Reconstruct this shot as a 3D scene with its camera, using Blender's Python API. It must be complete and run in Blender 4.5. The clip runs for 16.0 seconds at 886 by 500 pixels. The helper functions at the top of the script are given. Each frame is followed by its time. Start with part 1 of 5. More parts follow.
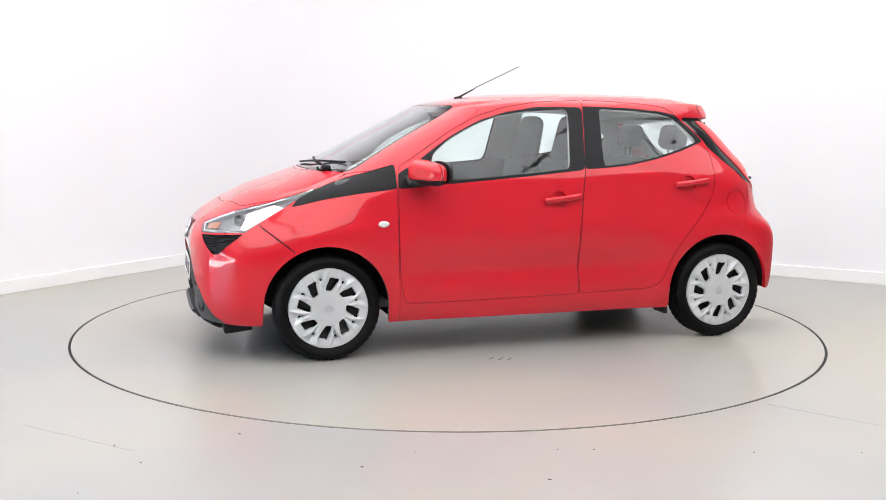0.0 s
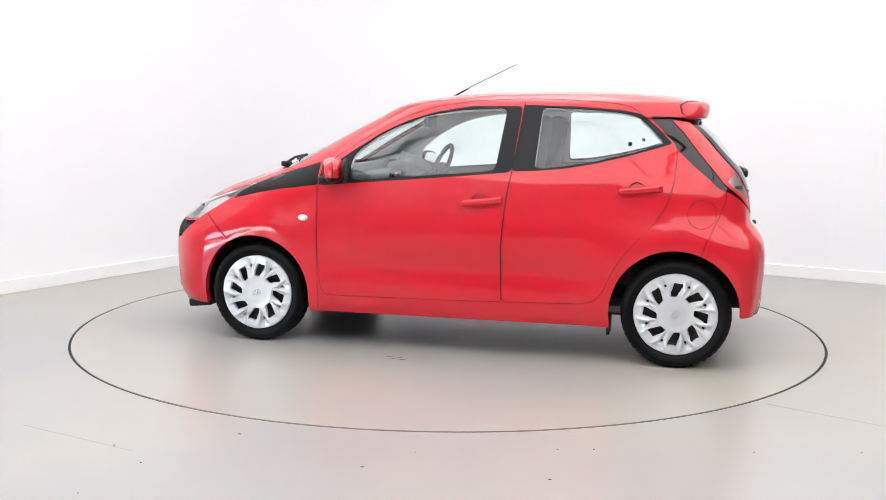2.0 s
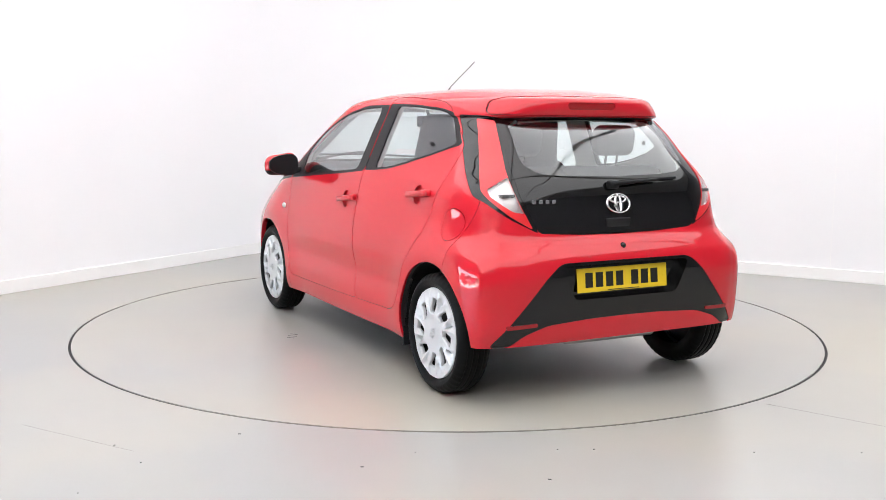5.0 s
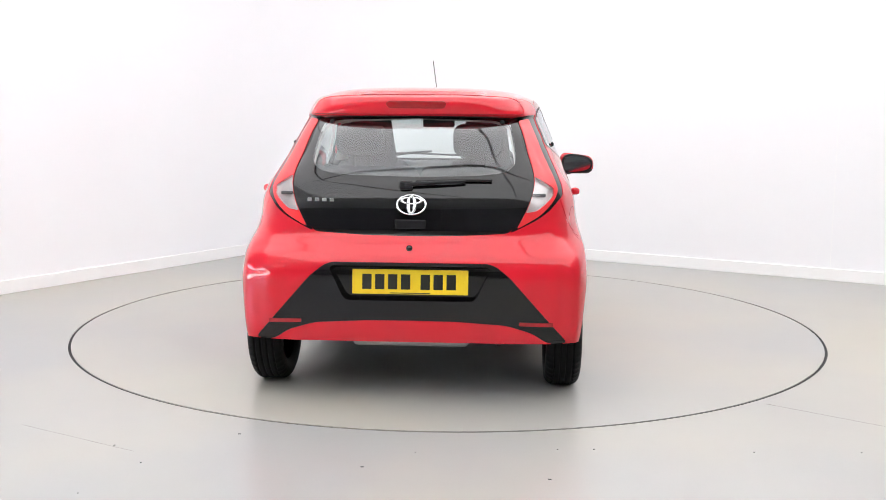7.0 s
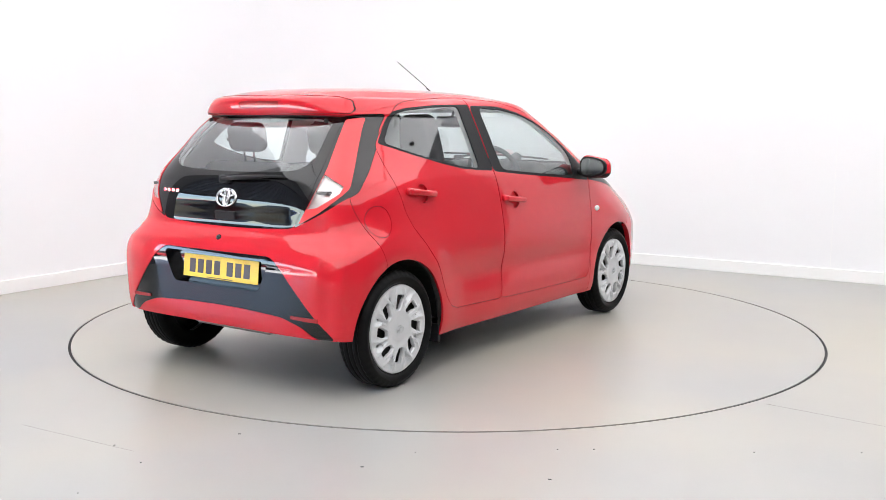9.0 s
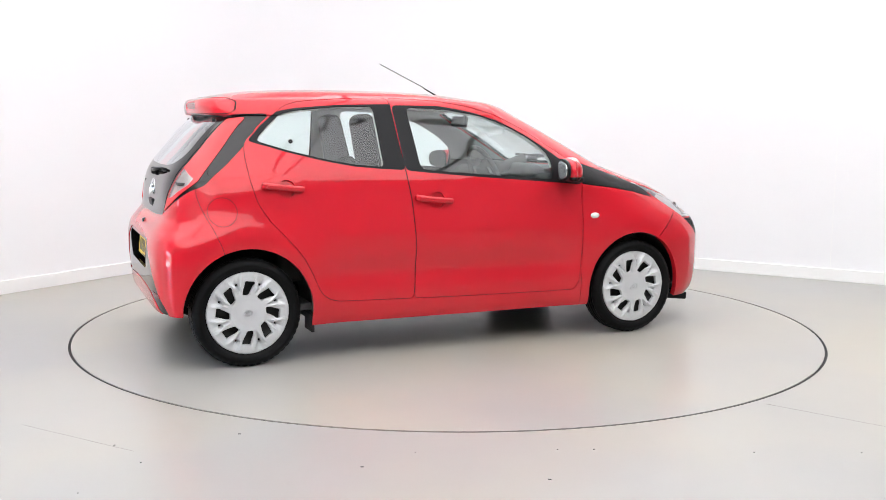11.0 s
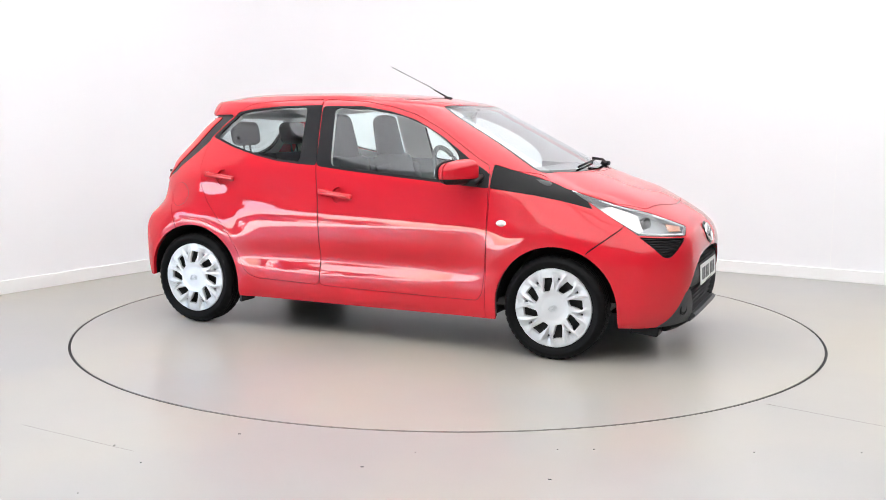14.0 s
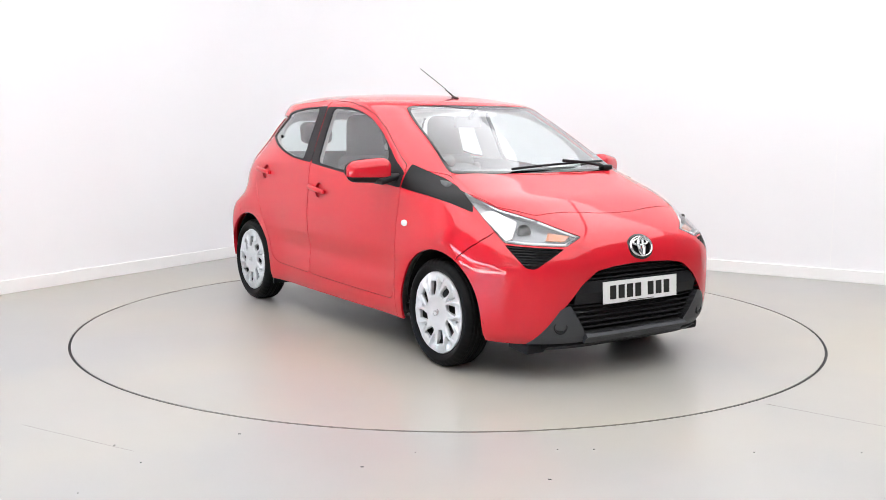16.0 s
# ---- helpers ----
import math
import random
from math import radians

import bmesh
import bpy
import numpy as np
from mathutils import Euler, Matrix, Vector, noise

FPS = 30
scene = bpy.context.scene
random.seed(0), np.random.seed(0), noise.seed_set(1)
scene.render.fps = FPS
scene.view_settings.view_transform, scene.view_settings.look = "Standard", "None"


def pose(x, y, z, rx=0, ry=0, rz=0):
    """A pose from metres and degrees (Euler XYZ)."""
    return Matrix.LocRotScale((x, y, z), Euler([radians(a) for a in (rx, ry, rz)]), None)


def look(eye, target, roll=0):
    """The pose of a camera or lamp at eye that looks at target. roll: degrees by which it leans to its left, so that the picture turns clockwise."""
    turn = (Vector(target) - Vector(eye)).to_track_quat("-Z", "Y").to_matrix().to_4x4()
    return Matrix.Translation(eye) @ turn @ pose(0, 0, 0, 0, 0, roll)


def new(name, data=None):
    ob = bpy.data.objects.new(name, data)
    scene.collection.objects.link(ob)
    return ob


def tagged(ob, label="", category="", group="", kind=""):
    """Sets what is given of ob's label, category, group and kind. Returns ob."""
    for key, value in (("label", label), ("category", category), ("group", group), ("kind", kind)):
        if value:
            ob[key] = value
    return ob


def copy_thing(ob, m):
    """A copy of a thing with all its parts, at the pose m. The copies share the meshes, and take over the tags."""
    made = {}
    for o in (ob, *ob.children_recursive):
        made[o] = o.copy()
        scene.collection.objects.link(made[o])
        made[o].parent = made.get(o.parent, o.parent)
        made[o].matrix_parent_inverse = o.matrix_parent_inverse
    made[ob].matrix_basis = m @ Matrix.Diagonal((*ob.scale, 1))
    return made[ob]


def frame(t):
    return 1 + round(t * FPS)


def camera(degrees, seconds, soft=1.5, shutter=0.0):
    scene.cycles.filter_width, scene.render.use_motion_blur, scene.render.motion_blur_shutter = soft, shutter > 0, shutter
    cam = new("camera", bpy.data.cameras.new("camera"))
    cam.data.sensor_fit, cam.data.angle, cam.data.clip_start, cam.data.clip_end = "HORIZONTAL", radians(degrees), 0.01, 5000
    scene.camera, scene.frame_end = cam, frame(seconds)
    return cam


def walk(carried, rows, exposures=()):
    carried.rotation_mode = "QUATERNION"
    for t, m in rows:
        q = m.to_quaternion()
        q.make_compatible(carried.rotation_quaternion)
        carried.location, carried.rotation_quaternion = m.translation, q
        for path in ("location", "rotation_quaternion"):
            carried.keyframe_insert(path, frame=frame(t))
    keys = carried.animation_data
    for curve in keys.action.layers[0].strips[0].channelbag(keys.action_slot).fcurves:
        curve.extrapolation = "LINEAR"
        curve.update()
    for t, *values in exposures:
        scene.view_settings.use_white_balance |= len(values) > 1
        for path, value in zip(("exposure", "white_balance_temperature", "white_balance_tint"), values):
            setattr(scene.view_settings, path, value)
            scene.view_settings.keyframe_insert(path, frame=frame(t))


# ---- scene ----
from mathutils.bvhtree import BVHTree

# The camera stands still; the turntable turns before it.
cam = camera(48.49, 16.0, 0.8)
EYE = (0.0, -6.168, 1.266)
AIM = (-math.sin(radians(0.29)) * 6, -6.168 + 6 * math.cos(radians(0.29)), 1.266 - 6 * math.tan(radians(7.462)))
walk(cam, [(0.0, look(EYE, AIM, 0.43)), (16.0, look(EYE, AIM, 0.43))], exposures=[(0.0, 3.9), (16.0, 3.9)])

TURN0, TURN_RATE = 197.34, -15.774
RING = 2.2575

# ---- world and light ----
world = bpy.data.worlds.new("world")
scene.world = world
world.use_nodes = True
sky = world.node_tree.nodes.new("ShaderNodeTexSky")
sky.sky_type, sky.sun_disc = "NISHITA", False
sky.sun_elevation, sky.sun_rotation = radians(56), radians(6.5)
world.node_tree.links.new(sky.outputs[0], world.node_tree.nodes["Background"].inputs[0])
world.node_tree.nodes["Background"].inputs[1].default_value = 0.15


# high sun over the yard beside the hall; it reaches the room only through the open shutter
sun_data = bpy.data.lights.new("sun", "SUN")
sun_data.energy, sun_data.angle, sun_data.color = 5.0, radians(0.5), (1.0, 0.96, 0.9)
sun = new("sun", sun_data)
sun.matrix_world = look((0, 0, 30), Vector((0, 0, 30)) + Vector((-0.068, -0.60, -0.90)))


# ---- materials ----
def material(name, base, rough=0.5, metal=0.0, coat=0.0, bump=0.0, scale=40.0, vary=0.06, rvary=0.08, spec=0.5, stretch=(1, 1, 1), big=1.5):
    """A surface with grain and larger uneven patches in colour, gloss and relief."""
    mat = bpy.data.materials.new(name)
    mat.use_nodes = True
    nt = mat.node_tree
    b = nt.nodes["Principled BSDF"]
    b.inputs["Metallic"].default_value = metal
    b.inputs["Coat Weight"].default_value = coat
    b.inputs["Coat Roughness"].default_value = 0.025
    b.inputs["Specular IOR Level"].default_value = spec
    tc = nt.nodes.new("ShaderNodeTexCoord")
    mp = nt.nodes.new("ShaderNodeMapping")
    mp.inputs["Scale"].default_value = stretch
    nt.links.new(tc.outputs["Object"], mp.inputs[0])
    fine, wide = nt.nodes.new("ShaderNodeTexNoise"), nt.nodes.new("ShaderNodeTexNoise")
    fine.inputs["Scale"].default_value, wide.inputs["Scale"].default_value = scale, big
    fine.inputs["Detail"].default_value, wide.inputs["Detail"].default_value = 4, 3
    for n in (fine, wide):
        nt.links.new(mp.outputs[0], n.inputs["Vector"])
    both = nt.nodes.new("ShaderNodeMix")
    both.inputs[0].default_value = 0.5
    nt.links.new(fine.outputs["Fac"], both.inputs[2])
    nt.links.new(wide.outputs["Fac"], both.inputs[3])
    ramp = nt.nodes.new("ShaderNodeMapRange")
    ramp.inputs[1].default_value, ramp.inputs[2].default_value = 0.3, 0.7
    ramp.inputs[3].default_value, ramp.inputs[4].default_value = 1 - vary, 1 + vary
    nt.links.new(both.outputs[0], ramp.inputs[0])
    tint = nt.nodes.new("ShaderNodeVectorMath")
    tint.operation = "SCALE"
    tint.inputs[0].default_value = base
    nt.links.new(ramp.outputs[0], tint.inputs["Scale"])
    nt.links.new(tint.outputs[0], b.inputs["Base Color"])
    rr = nt.nodes.new("ShaderNodeMapRange")
    rr.inputs[1].default_value, rr.inputs[2].default_value = 0.3, 0.7
    rr.inputs[3].default_value, rr.inputs[4].default_value = rough * (1 - rvary), min(1, rough * (1 + rvary))
    nt.links.new(wide.outputs["Fac"], rr.inputs[0])
    nt.links.new(rr.outputs[0], b.inputs["Roughness"])
    if bump:
        bp = nt.nodes.new("ShaderNodeBump")
        bp.inputs["Strength"].default_value, bp.inputs["Distance"].default_value = 1.0, bump
        nt.links.new(fine.outputs["Fac"], bp.inputs["Height"])
        nt.links.new(bp.outputs[0], b.inputs["Normal"])
    return mat


def glass(name, tint, rough=0.0, mirror=1.0, power=4.0):
    """Thin glazing: a tinted see-through sheet with a Fresnel gloss."""
    mat = bpy.data.materials.new(name)
    mat.use_nodes = True
    nt = mat.node_tree
    nt.nodes.remove(nt.nodes["Principled BSDF"])
    clear, gloss = nt.nodes.new("ShaderNodeBsdfTransparent"), nt.nodes.new("ShaderNodeBsdfGlossy")
    clear.inputs[0].default_value = (*tint, 1)
    gloss.inputs["Roughness"].default_value = rough
    gloss.inputs[0].default_value = (0.97, 0.98, 1, 1)
    lw, mix = nt.nodes.new("ShaderNodeLayerWeight"), nt.nodes.new("ShaderNodeMixShader")
    lw.inputs["Blend"].default_value = 0.5
    steep, sc = nt.nodes.new("ShaderNodeMath"), nt.nodes.new("ShaderNodeMath")
    steep.operation, sc.operation = "POWER", "MULTIPLY_ADD"
    steep.inputs[1].default_value = power
    sc.inputs[1].default_value, sc.inputs[2].default_value = 0.9 * mirror, 0.07 * mirror
    nt.links.new(lw.outputs["Facing"], steep.inputs[0])
    nt.links.new(steep.outputs[0], sc.inputs[0])
    nt.links.new(sc.outputs[0], mix.inputs[0])
    nt.links.new(clear.outputs[0], mix.inputs[1])
    nt.links.new(gloss.outputs[0], mix.inputs[2])
    nt.links.new(mix.outputs[0], nt.nodes["Material Output"].inputs[0])
    return mat


def glow(name, colour, strength):
    mat = bpy.data.materials.new(name)
    mat.use_nodes = True
    b = mat.node_tree.nodes["Principled BSDF"]
    b.inputs["Base Color"].default_value = (*colour, 1)
    b.inputs["Emission Color"].default_value = (*colour, 1)
    b.inputs["Emission Strength"].default_value = strength
    return mat


M_WALL = material("white_wall_paint", (0.84, 0.843, 0.865), 0.6, bump=0.0004, scale=160, vary=0.01)
M_HALL = material("grey_hall_paint", (0.22, 0.22, 0.23), 0.7, vary=0.04)
M_SKIRT = material("white_skirting_gloss", (0.86, 0.86, 0.86), 0.35, vary=0.01)
M_CEIL = material("white_ceiling", (0.85, 0.85, 0.85), 0.8, vary=0.01)
M_DARK = material("dark_gap", (0.006, 0.006, 0.007), 0.7)
M_RED = material("red_car_paint", (0.555, 0.010, 0.022), 0.45, coat=1.0, vary=0.015, scale=500, spec=0.06)
M_GLOSSBLACK = material("gloss_black_panel", (0.005, 0.005, 0.006), 0.02, vary=0.02, spec=0.5)
M_SATIN = material("satin_black_trim", (0.007, 0.007, 0.008), 0.34, spec=0.16, vary=0.1, scale=300)
M_BLACK = material("black_textured_plastic", (0.012, 0.012, 0.014), 0.45, bump=0.0003, scale=700, vary=0.12, spec=0.18)
M_GREYPL = material("dark_grey_plastic", (0.040, 0.042, 0.048), 0.5, bump=0.0003, scale=700, vary=0.15)
M_BOWL = material("silver_grey_lamp_housing", (0.26, 0.27, 0.28), 0.3, metal=0.5, vary=0.1)
M_RUBBER = material("tyre_rubber", (0.005, 0.005, 0.0055), 0.48, bump=0.0003, scale=350, vary=0.25, spec=0.10)
M_SILVER = material("silver_painted_plastic", (0.60, 0.61, 0.63), 0.30, metal=0.25, vary=0.03, scale=300)
M_CHROME = material("chrome", (0.80, 0.81, 0.82), 0.08, metal=1.0, vary=0.02)
M_REFLECT = material("frosted_silver_reflector", (0.58, 0.54, 0.53), 0.35, metal=0.7, vary=0.15, scale=120)
M_STEEL = material("dark_steel", (0.05, 0.05, 0.05), 0.5, metal=0.6, vary=0.3)
M_TRIM = material("interior_trim_plastic", (0.070, 0.072, 0.075), 0.6, bump=0.0003, scale=400, vary=0.1)
M_CLOTH = material("seat_cloth", (0.036, 0.036, 0.039), 0.9, bump=0.0002, scale=350, vary=0.15)
M_HEAD = material("headlining_cloth", (0.62, 0.61, 0.58), 0.95, bump=0.0004, scale=400, vary=0.05)
M_GLASS = glass("window_glass", (0.86, 0.94, 0.93), 0.015, power=3.0)
M_SCREEN = glass("windscreen_glass", (0.88, 0.935, 0.925), 0.015, mirror=1.0, power=3.0)
M_REARGLASS = glass("rear_glass", (0.78, 0.84, 0.835), 0.015, mirror=1.2, power=3.0)
M_LENS = glass("clear_lens", (0.93, 0.94, 0.95), 0.02)
M_REDLENS = material("red_lamp_lens", (0.70, 0.014, 0.022), 0.35, coat=0.35, vary=0.1, scale=250)
M_BRAKE = material("dark_red_lens", (0.28, 0.006, 0.010), 0.25, coat=0.5, vary=0.1, scale=250)
M_AMBER = material("amber_lens", (0.50, 0.14, 0.03), 0.25, coat=0.8)
M_WHITEPL = material("white_plastic", (0.75, 0.75, 0.75), 0.25, coat=0.5, vary=0.02)
M_PLATE_Y = material("yellow_plate", (0.80, 0.55, 0.02), 0.35, vary=0.02)
M_PLATE_W = material("white_plate", (0.78, 0.78, 0.78), 0.35, vary=0.02)
M_INK = material("black_plate_characters", (0.008, 0.008, 0.008), 0.4)
M_ALU = material("aluminium_silencer", (0.35, 0.35, 0.34), 0.4, metal=0.8, vary=0.15)


def floor_material():
    """Polished grey screed: wide cloudy patches, fine speckle, a faint satin gloss."""
    mat = bpy.data.materials.new("polished_grey_floor")
    mat.use_nodes = True
    nt = mat.node_tree
    b = nt.nodes["Principled BSDF"]
    geo = nt.nodes.new("ShaderNodeTexCoord")
    total = None
    for scale, detail, amount in ((0.45, 2, 0.10), (3.0, 3, 0.06), (120.0, 2, 0.05)):
        n = nt.nodes.new("ShaderNodeTexNoise")
        n.inputs["Scale"].default_value, n.inputs["Detail"].default_value = scale, detail
        nt.links.new(geo.outputs["Object"], n.inputs["Vector"])
        m = nt.nodes.new("ShaderNodeMath")
        m.operation = "MULTIPLY_ADD"
        nt.links.new(n.outputs["Fac"], m.inputs[0])
        m.inputs[1].default_value = amount
        if total:
            nt.links.new(total, m.inputs[2])
        else:
            m.inputs[2].default_value = 1.0 - 0.105
        total = m.outputs[0]
    tint = nt.nodes.new("ShaderNodeVectorMath")
    tint.operation = "SCALE"
    # warm patches: brownish stains, plus yellowish light reflected on the floor, painted in
    stain_and_glow, hue = nt.nodes.new("ShaderNodeTexNoise"), nt.nodes.new("ShaderNodeMix")
    stain_and_glow.inputs["Scale"].default_value, stain_and_glow.inputs["Detail"].default_value = 0.55, 4
    nt.links.new(geo.outputs["Object"], stain_and_glow.inputs["Vector"])
    hue.data_type = "RGBA"
    hue.inputs[6].default_value, hue.inputs[7].default_value = (0.318, 0.314, 0.303, 1), (0.375, 0.352, 0.298, 1)
    spread = nt.nodes.new("ShaderNodeMapRange")
    spread.inputs[1].default_value, spread.inputs[2].default_value = 0.38, 0.68
    nt.links.new(stain_and_glow.outputs["Fac"], spread.inputs[0])
    nt.links.new(spread.outputs[0], hue.inputs[0])
    nt.links.new(hue.outputs[2], tint.inputs[0])
    nt.links.new(total, tint.inputs["Scale"])
    nt.links.new(tint.outputs[0], b.inputs["Base Color"])
    b.inputs["Roughness"].default_value = 0.28
    b.inputs["Specular IOR Level"].default_value = 0.4
    return mat


M_FLOOR = floor_material()


# ---- building helpers ----
def mesh_object(name, bm, mat, parent=None, label="", smooth=False):
    me = bpy.data.meshes.new(name)
    bm.normal_update()
    bm.to_mesh(me)
    bm.free()
    for m in mat if isinstance(mat, (list, tuple)) else (mat,):
        me.materials.append(m)
    if smooth:
        me.polygons.foreach_set("use_smooth", [True] * len(me.polygons))
    ob = new(name, me)
    if parent:
        ob.parent = parent
    if label:
        tagged(ob, label)
    return ob


def part(name, bm, mat, parent, label="", smooth=False):
    return mesh_object(name, bm, mat, parent, label, smooth)


def box(bm, x0, x1, y0, y1, z0, z1, bevel=0.0, m=None):
    """A box, with rounded edges where bevel is given, moved by m."""
    vs = [bm.verts.new((x, y, z)) for z in (z0, z1) for y in (y0, y1) for x in (x0, x1)]
    fs = [bm.faces.new([vs[i] for i in f]) for f in ((0, 2, 3, 1), (4, 5, 7, 6), (0, 1, 5, 4), (2, 6, 7, 3), (0, 4, 6, 2), (1, 3, 7, 5))]
    if bevel:
        es = list({e for f in fs for e in f.edges})
        r = bmesh.ops.bevel(bm, geom=es, offset=bevel, segments=2, profile=0.6, affect="EDGES")
        vs = list({v for f in r["faces"] for v in f.verts})
    if m:
        bmesh.ops.transform(bm, matrix=m, verts=[v for v in vs if v.is_valid])
    return bm


def tube(bm, pts, r, n=8, taper=1.0):
    """A round rod through points."""
    pts = [Vector(p) for p in pts]
    rings = []
    for i, p in enumerate(pts):
        d = (pts[min(i + 1, len(pts) - 1)] - pts[max(i - 1, 0)]).normalized()
        a = d.orthogonal().normalized()
        b = d.cross(a)
        q = r * (1 + (taper - 1) * i / (len(pts) - 1))
        rings.append([bm.verts.new(p + q * (math.cos(k * math.tau / n) * a + math.sin(k * math.tau / n) * b)) for k in range(n)])
    for a, b in zip(rings, rings[1:]):
        for k in range(n):
            bm.faces.new((a[k], a[(k + 1) % n], b[(k + 1) % n], b[k]))
    bm.faces.new(rings[0][::-1])
    bm.faces.new(rings[-1])
    return bm


def lathe(bm, prof, n=64, axis="y"):
    """Turn a profile of (radius, offset along the axis)."""
    rings = []
    for r, o in prof:
        ring = []
        for k in range(n):
            a = k * math.tau / n
            c, s = r * math.cos(a), r * math.sin(a)
            ring.append(bm.verts.new((c, o, s) if axis == "y" else (c, s, o)))
        rings.append(ring)
    for a, b in zip(rings, rings[1:]):
        for k in range(n):
            bm.faces.new((a[k], b[k], b[(k + 1) % n], a[(k + 1) % n]))
    return bm


def prism(bm, pts, depth, m, bevel=0.0):
    """A flat outline in x, z given thickness along y, moved by m."""
    a = [bm.verts.new((x, 0, z)) for x, z in pts]
    b = [bm.verts.new((x, depth, z)) for x, z in pts]
    fs = [bm.faces.new(a), bm.faces.new(b[::-1])]
    n = len(pts)
    for i in range(n):
        fs.append(bm.faces.new((a[i], b[i], b[(i + 1) % n], a[(i + 1) % n])))
    bmesh.ops.recalc_face_normals(bm, faces=fs)
    if bevel:
        es = [e for e in fs[0].edges]
        bmesh.ops.bevel(bm, geom=es, offset=bevel, segments=2, profile=0.6, affect="EDGES")
    bmesh.ops.transform(bm, matrix=m, verts=[v for v in bm.verts if v.tag is False])
    for v in bm.verts:
        v.tag = True
    return bm


def soft_box(bm, size, m, bevel, seg=3, taper=None):
    """A rounded block about the origin, moved by m."""
    before = set(bm.verts)
    bmesh.ops.create_cube(bm, size=1.0)
    vs = [v for v in bm.verts if v not in before]
    for v in vs:
        v.co = Vector((v.co.x * size[0], v.co.y * size[1], v.co.z * size[2]))
        if taper:
            taper(v.co)
    es = list({e for v in vs for e in v.link_edges})
    bmesh.ops.bevel(bm, geom=es, offset=bevel, segments=seg, profile=0.5, affect="EDGES")
    bmesh.ops.transform(bm, matrix=m, verts=[v for v in bm.verts if v not in before])
    return bm


# ---- the room ----
CORNER = Vector((-1.13, 4.33, 0))
DIR_L = Vector((-0.5133, -0.8582, 0))
DIR_R = Vector((0.8582, -0.5133, 0))
ROOM_H = 4.2


def wall(name, a, b, h, t=0.2, label="plain white painted wall", mat=None):
    """A wall from a to b with its thickness on the far side."""
    a, b = Vector(a), Vector(b)
    d = (b - a).normalized()
    n = Vector((-d.y, d.x, 0))
    bm = bmesh.new()
    box(bm, 0, (b - a).length, 0, t, 0, h)
    bmesh.ops.transform(bm, matrix=Matrix(((d.x, n.x, 0, a.x), (d.y, n.y, 0, a.y), (0, 0, 1, 0), (0, 0, 0, 1))), verts=bm.verts)
    return tagged(mesh_object(name, bm, mat or M_WALL), label, "wall", kind="structure")


def skirting(name, a, b):
    a, b = Vector(a), Vector(b)
    d = (b - a).normalized()
    n = Vector((-d.y, d.x, 0))
    bm = bmesh.new()
    box(bm, 0, (b - a).length, -0.016, -0.002, 0, 0.10, 0.004)
    bmesh.ops.transform(bm, matrix=Matrix(((d.x, n.x, 0, a.x), (d.y, n.y, 0, a.y), (0, 0, 1, 0), (0, 0, 0, 1))), verts=bm.verts)
    return tagged(mesh_object(name, bm, M_SKIRT), "white painted skirting board along the wall", "baseboard", kind="structure")


P_L, P_R = CORNER + DIR_L * 25.5, CORNER + DIR_R * 13.5
P_B = CORNER + DIR_L * 25.5 + DIR_R * 13.5
COVE = 1.5


def cove(name, h, mat, r0, r1, label, cat):
    """The rounded corner between the two white walls."""
    mid = CORNER + (DIR_L + DIR_R) * COVE
    bm = bmesh.new()
    rows = []
    n = 60
    for k in range(n + 1):
        a = math.pi / 2 * k / n
        d = -DIR_R * math.cos(a) - DIR_L * math.sin(a)
        rows.append([bm.verts.new(tuple(mid + d * r + Vector((0, 0, z)))) for r, z in ((r0, 0), (r1, 0), (r1, h), (r0, h))])
    for p, q in zip(rows, rows[1:]):
        for k in range(4):
            bm.faces.new((p[k], p[(k + 1) % 4], q[(k + 1) % 4], q[k]))
    bmesh.ops.recalc_face_normals(bm, faces=bm.faces)
    return tagged(mesh_object(name, bm, mat), label, cat, kind="structure")


DOOR0, DOOR1, DOOR_H = 6.6, 23.5, 3.2
A_L, A_R = CORNER + DIR_L * COVE, CORNER + DIR_R * COVE
wall("wall_left", CORNER + DIR_L * 6.2, A_L, ROOM_H)
wall("wall_right", A_R, CORNER + DIR_R * 6.6, ROOM_H)
cove("wall_corner", ROOM_H, M_WALL, COVE, COVE + 0.2, "white wall with a rounded corner", "wall")
cove("baseboard_corner", 0.1, M_SKIRT, COVE - 0.016, COVE - 0.002, "white skirting board round the corner", "baseboard")
skirting("baseboard_left", CORNER + DIR_L * 6.2, A_L)
skirting("baseboard_right", A_R, CORNER + DIR_R * 6.6)
bm = bmesh.new()
p = CORNER + DIR_R * 4.95
box(bm, -0.002, 0.002, -0.0012, 0.01, 0.10, ROOM_H)
bmesh.ops.transform(bm, matrix=Matrix.Translation(p) @ Matrix.Rotation(math.atan2(DIR_R.y, DIR_R.x), 4, "Z"), verts=bm.verts)
tagged(mesh_object("wall_joint", bm, M_SKIRT), "thin white joint between two wall panels", "trim", kind="structure")
# the plain rest of the hall behind the camera, with a wide doorway to the daylight
wall("wall_hall_left", CORNER + DIR_L * DOOR0, CORNER + DIR_L * 6.2, ROOM_H, label="plain grey hall wall", mat=M_HALL)
wall("wall_hall_end", P_L, CORNER + DIR_L * DOOR1, ROOM_H, label="plain grey hall wall", mat=M_HALL)
lintel = wall("wall_over_doorway", CORNER + DIR_L * DOOR1, CORNER + DIR_L * DOOR0, ROOM_H - DOOR_H, label="plain grey wall over a wide doorway", mat=M_HALL)
lintel.location.z = DOOR_H
wall("wall_hall_right", CORNER + DIR_R * 6.6, P_R, ROOM_H, label="plain grey hall wall", mat=M_HALL)
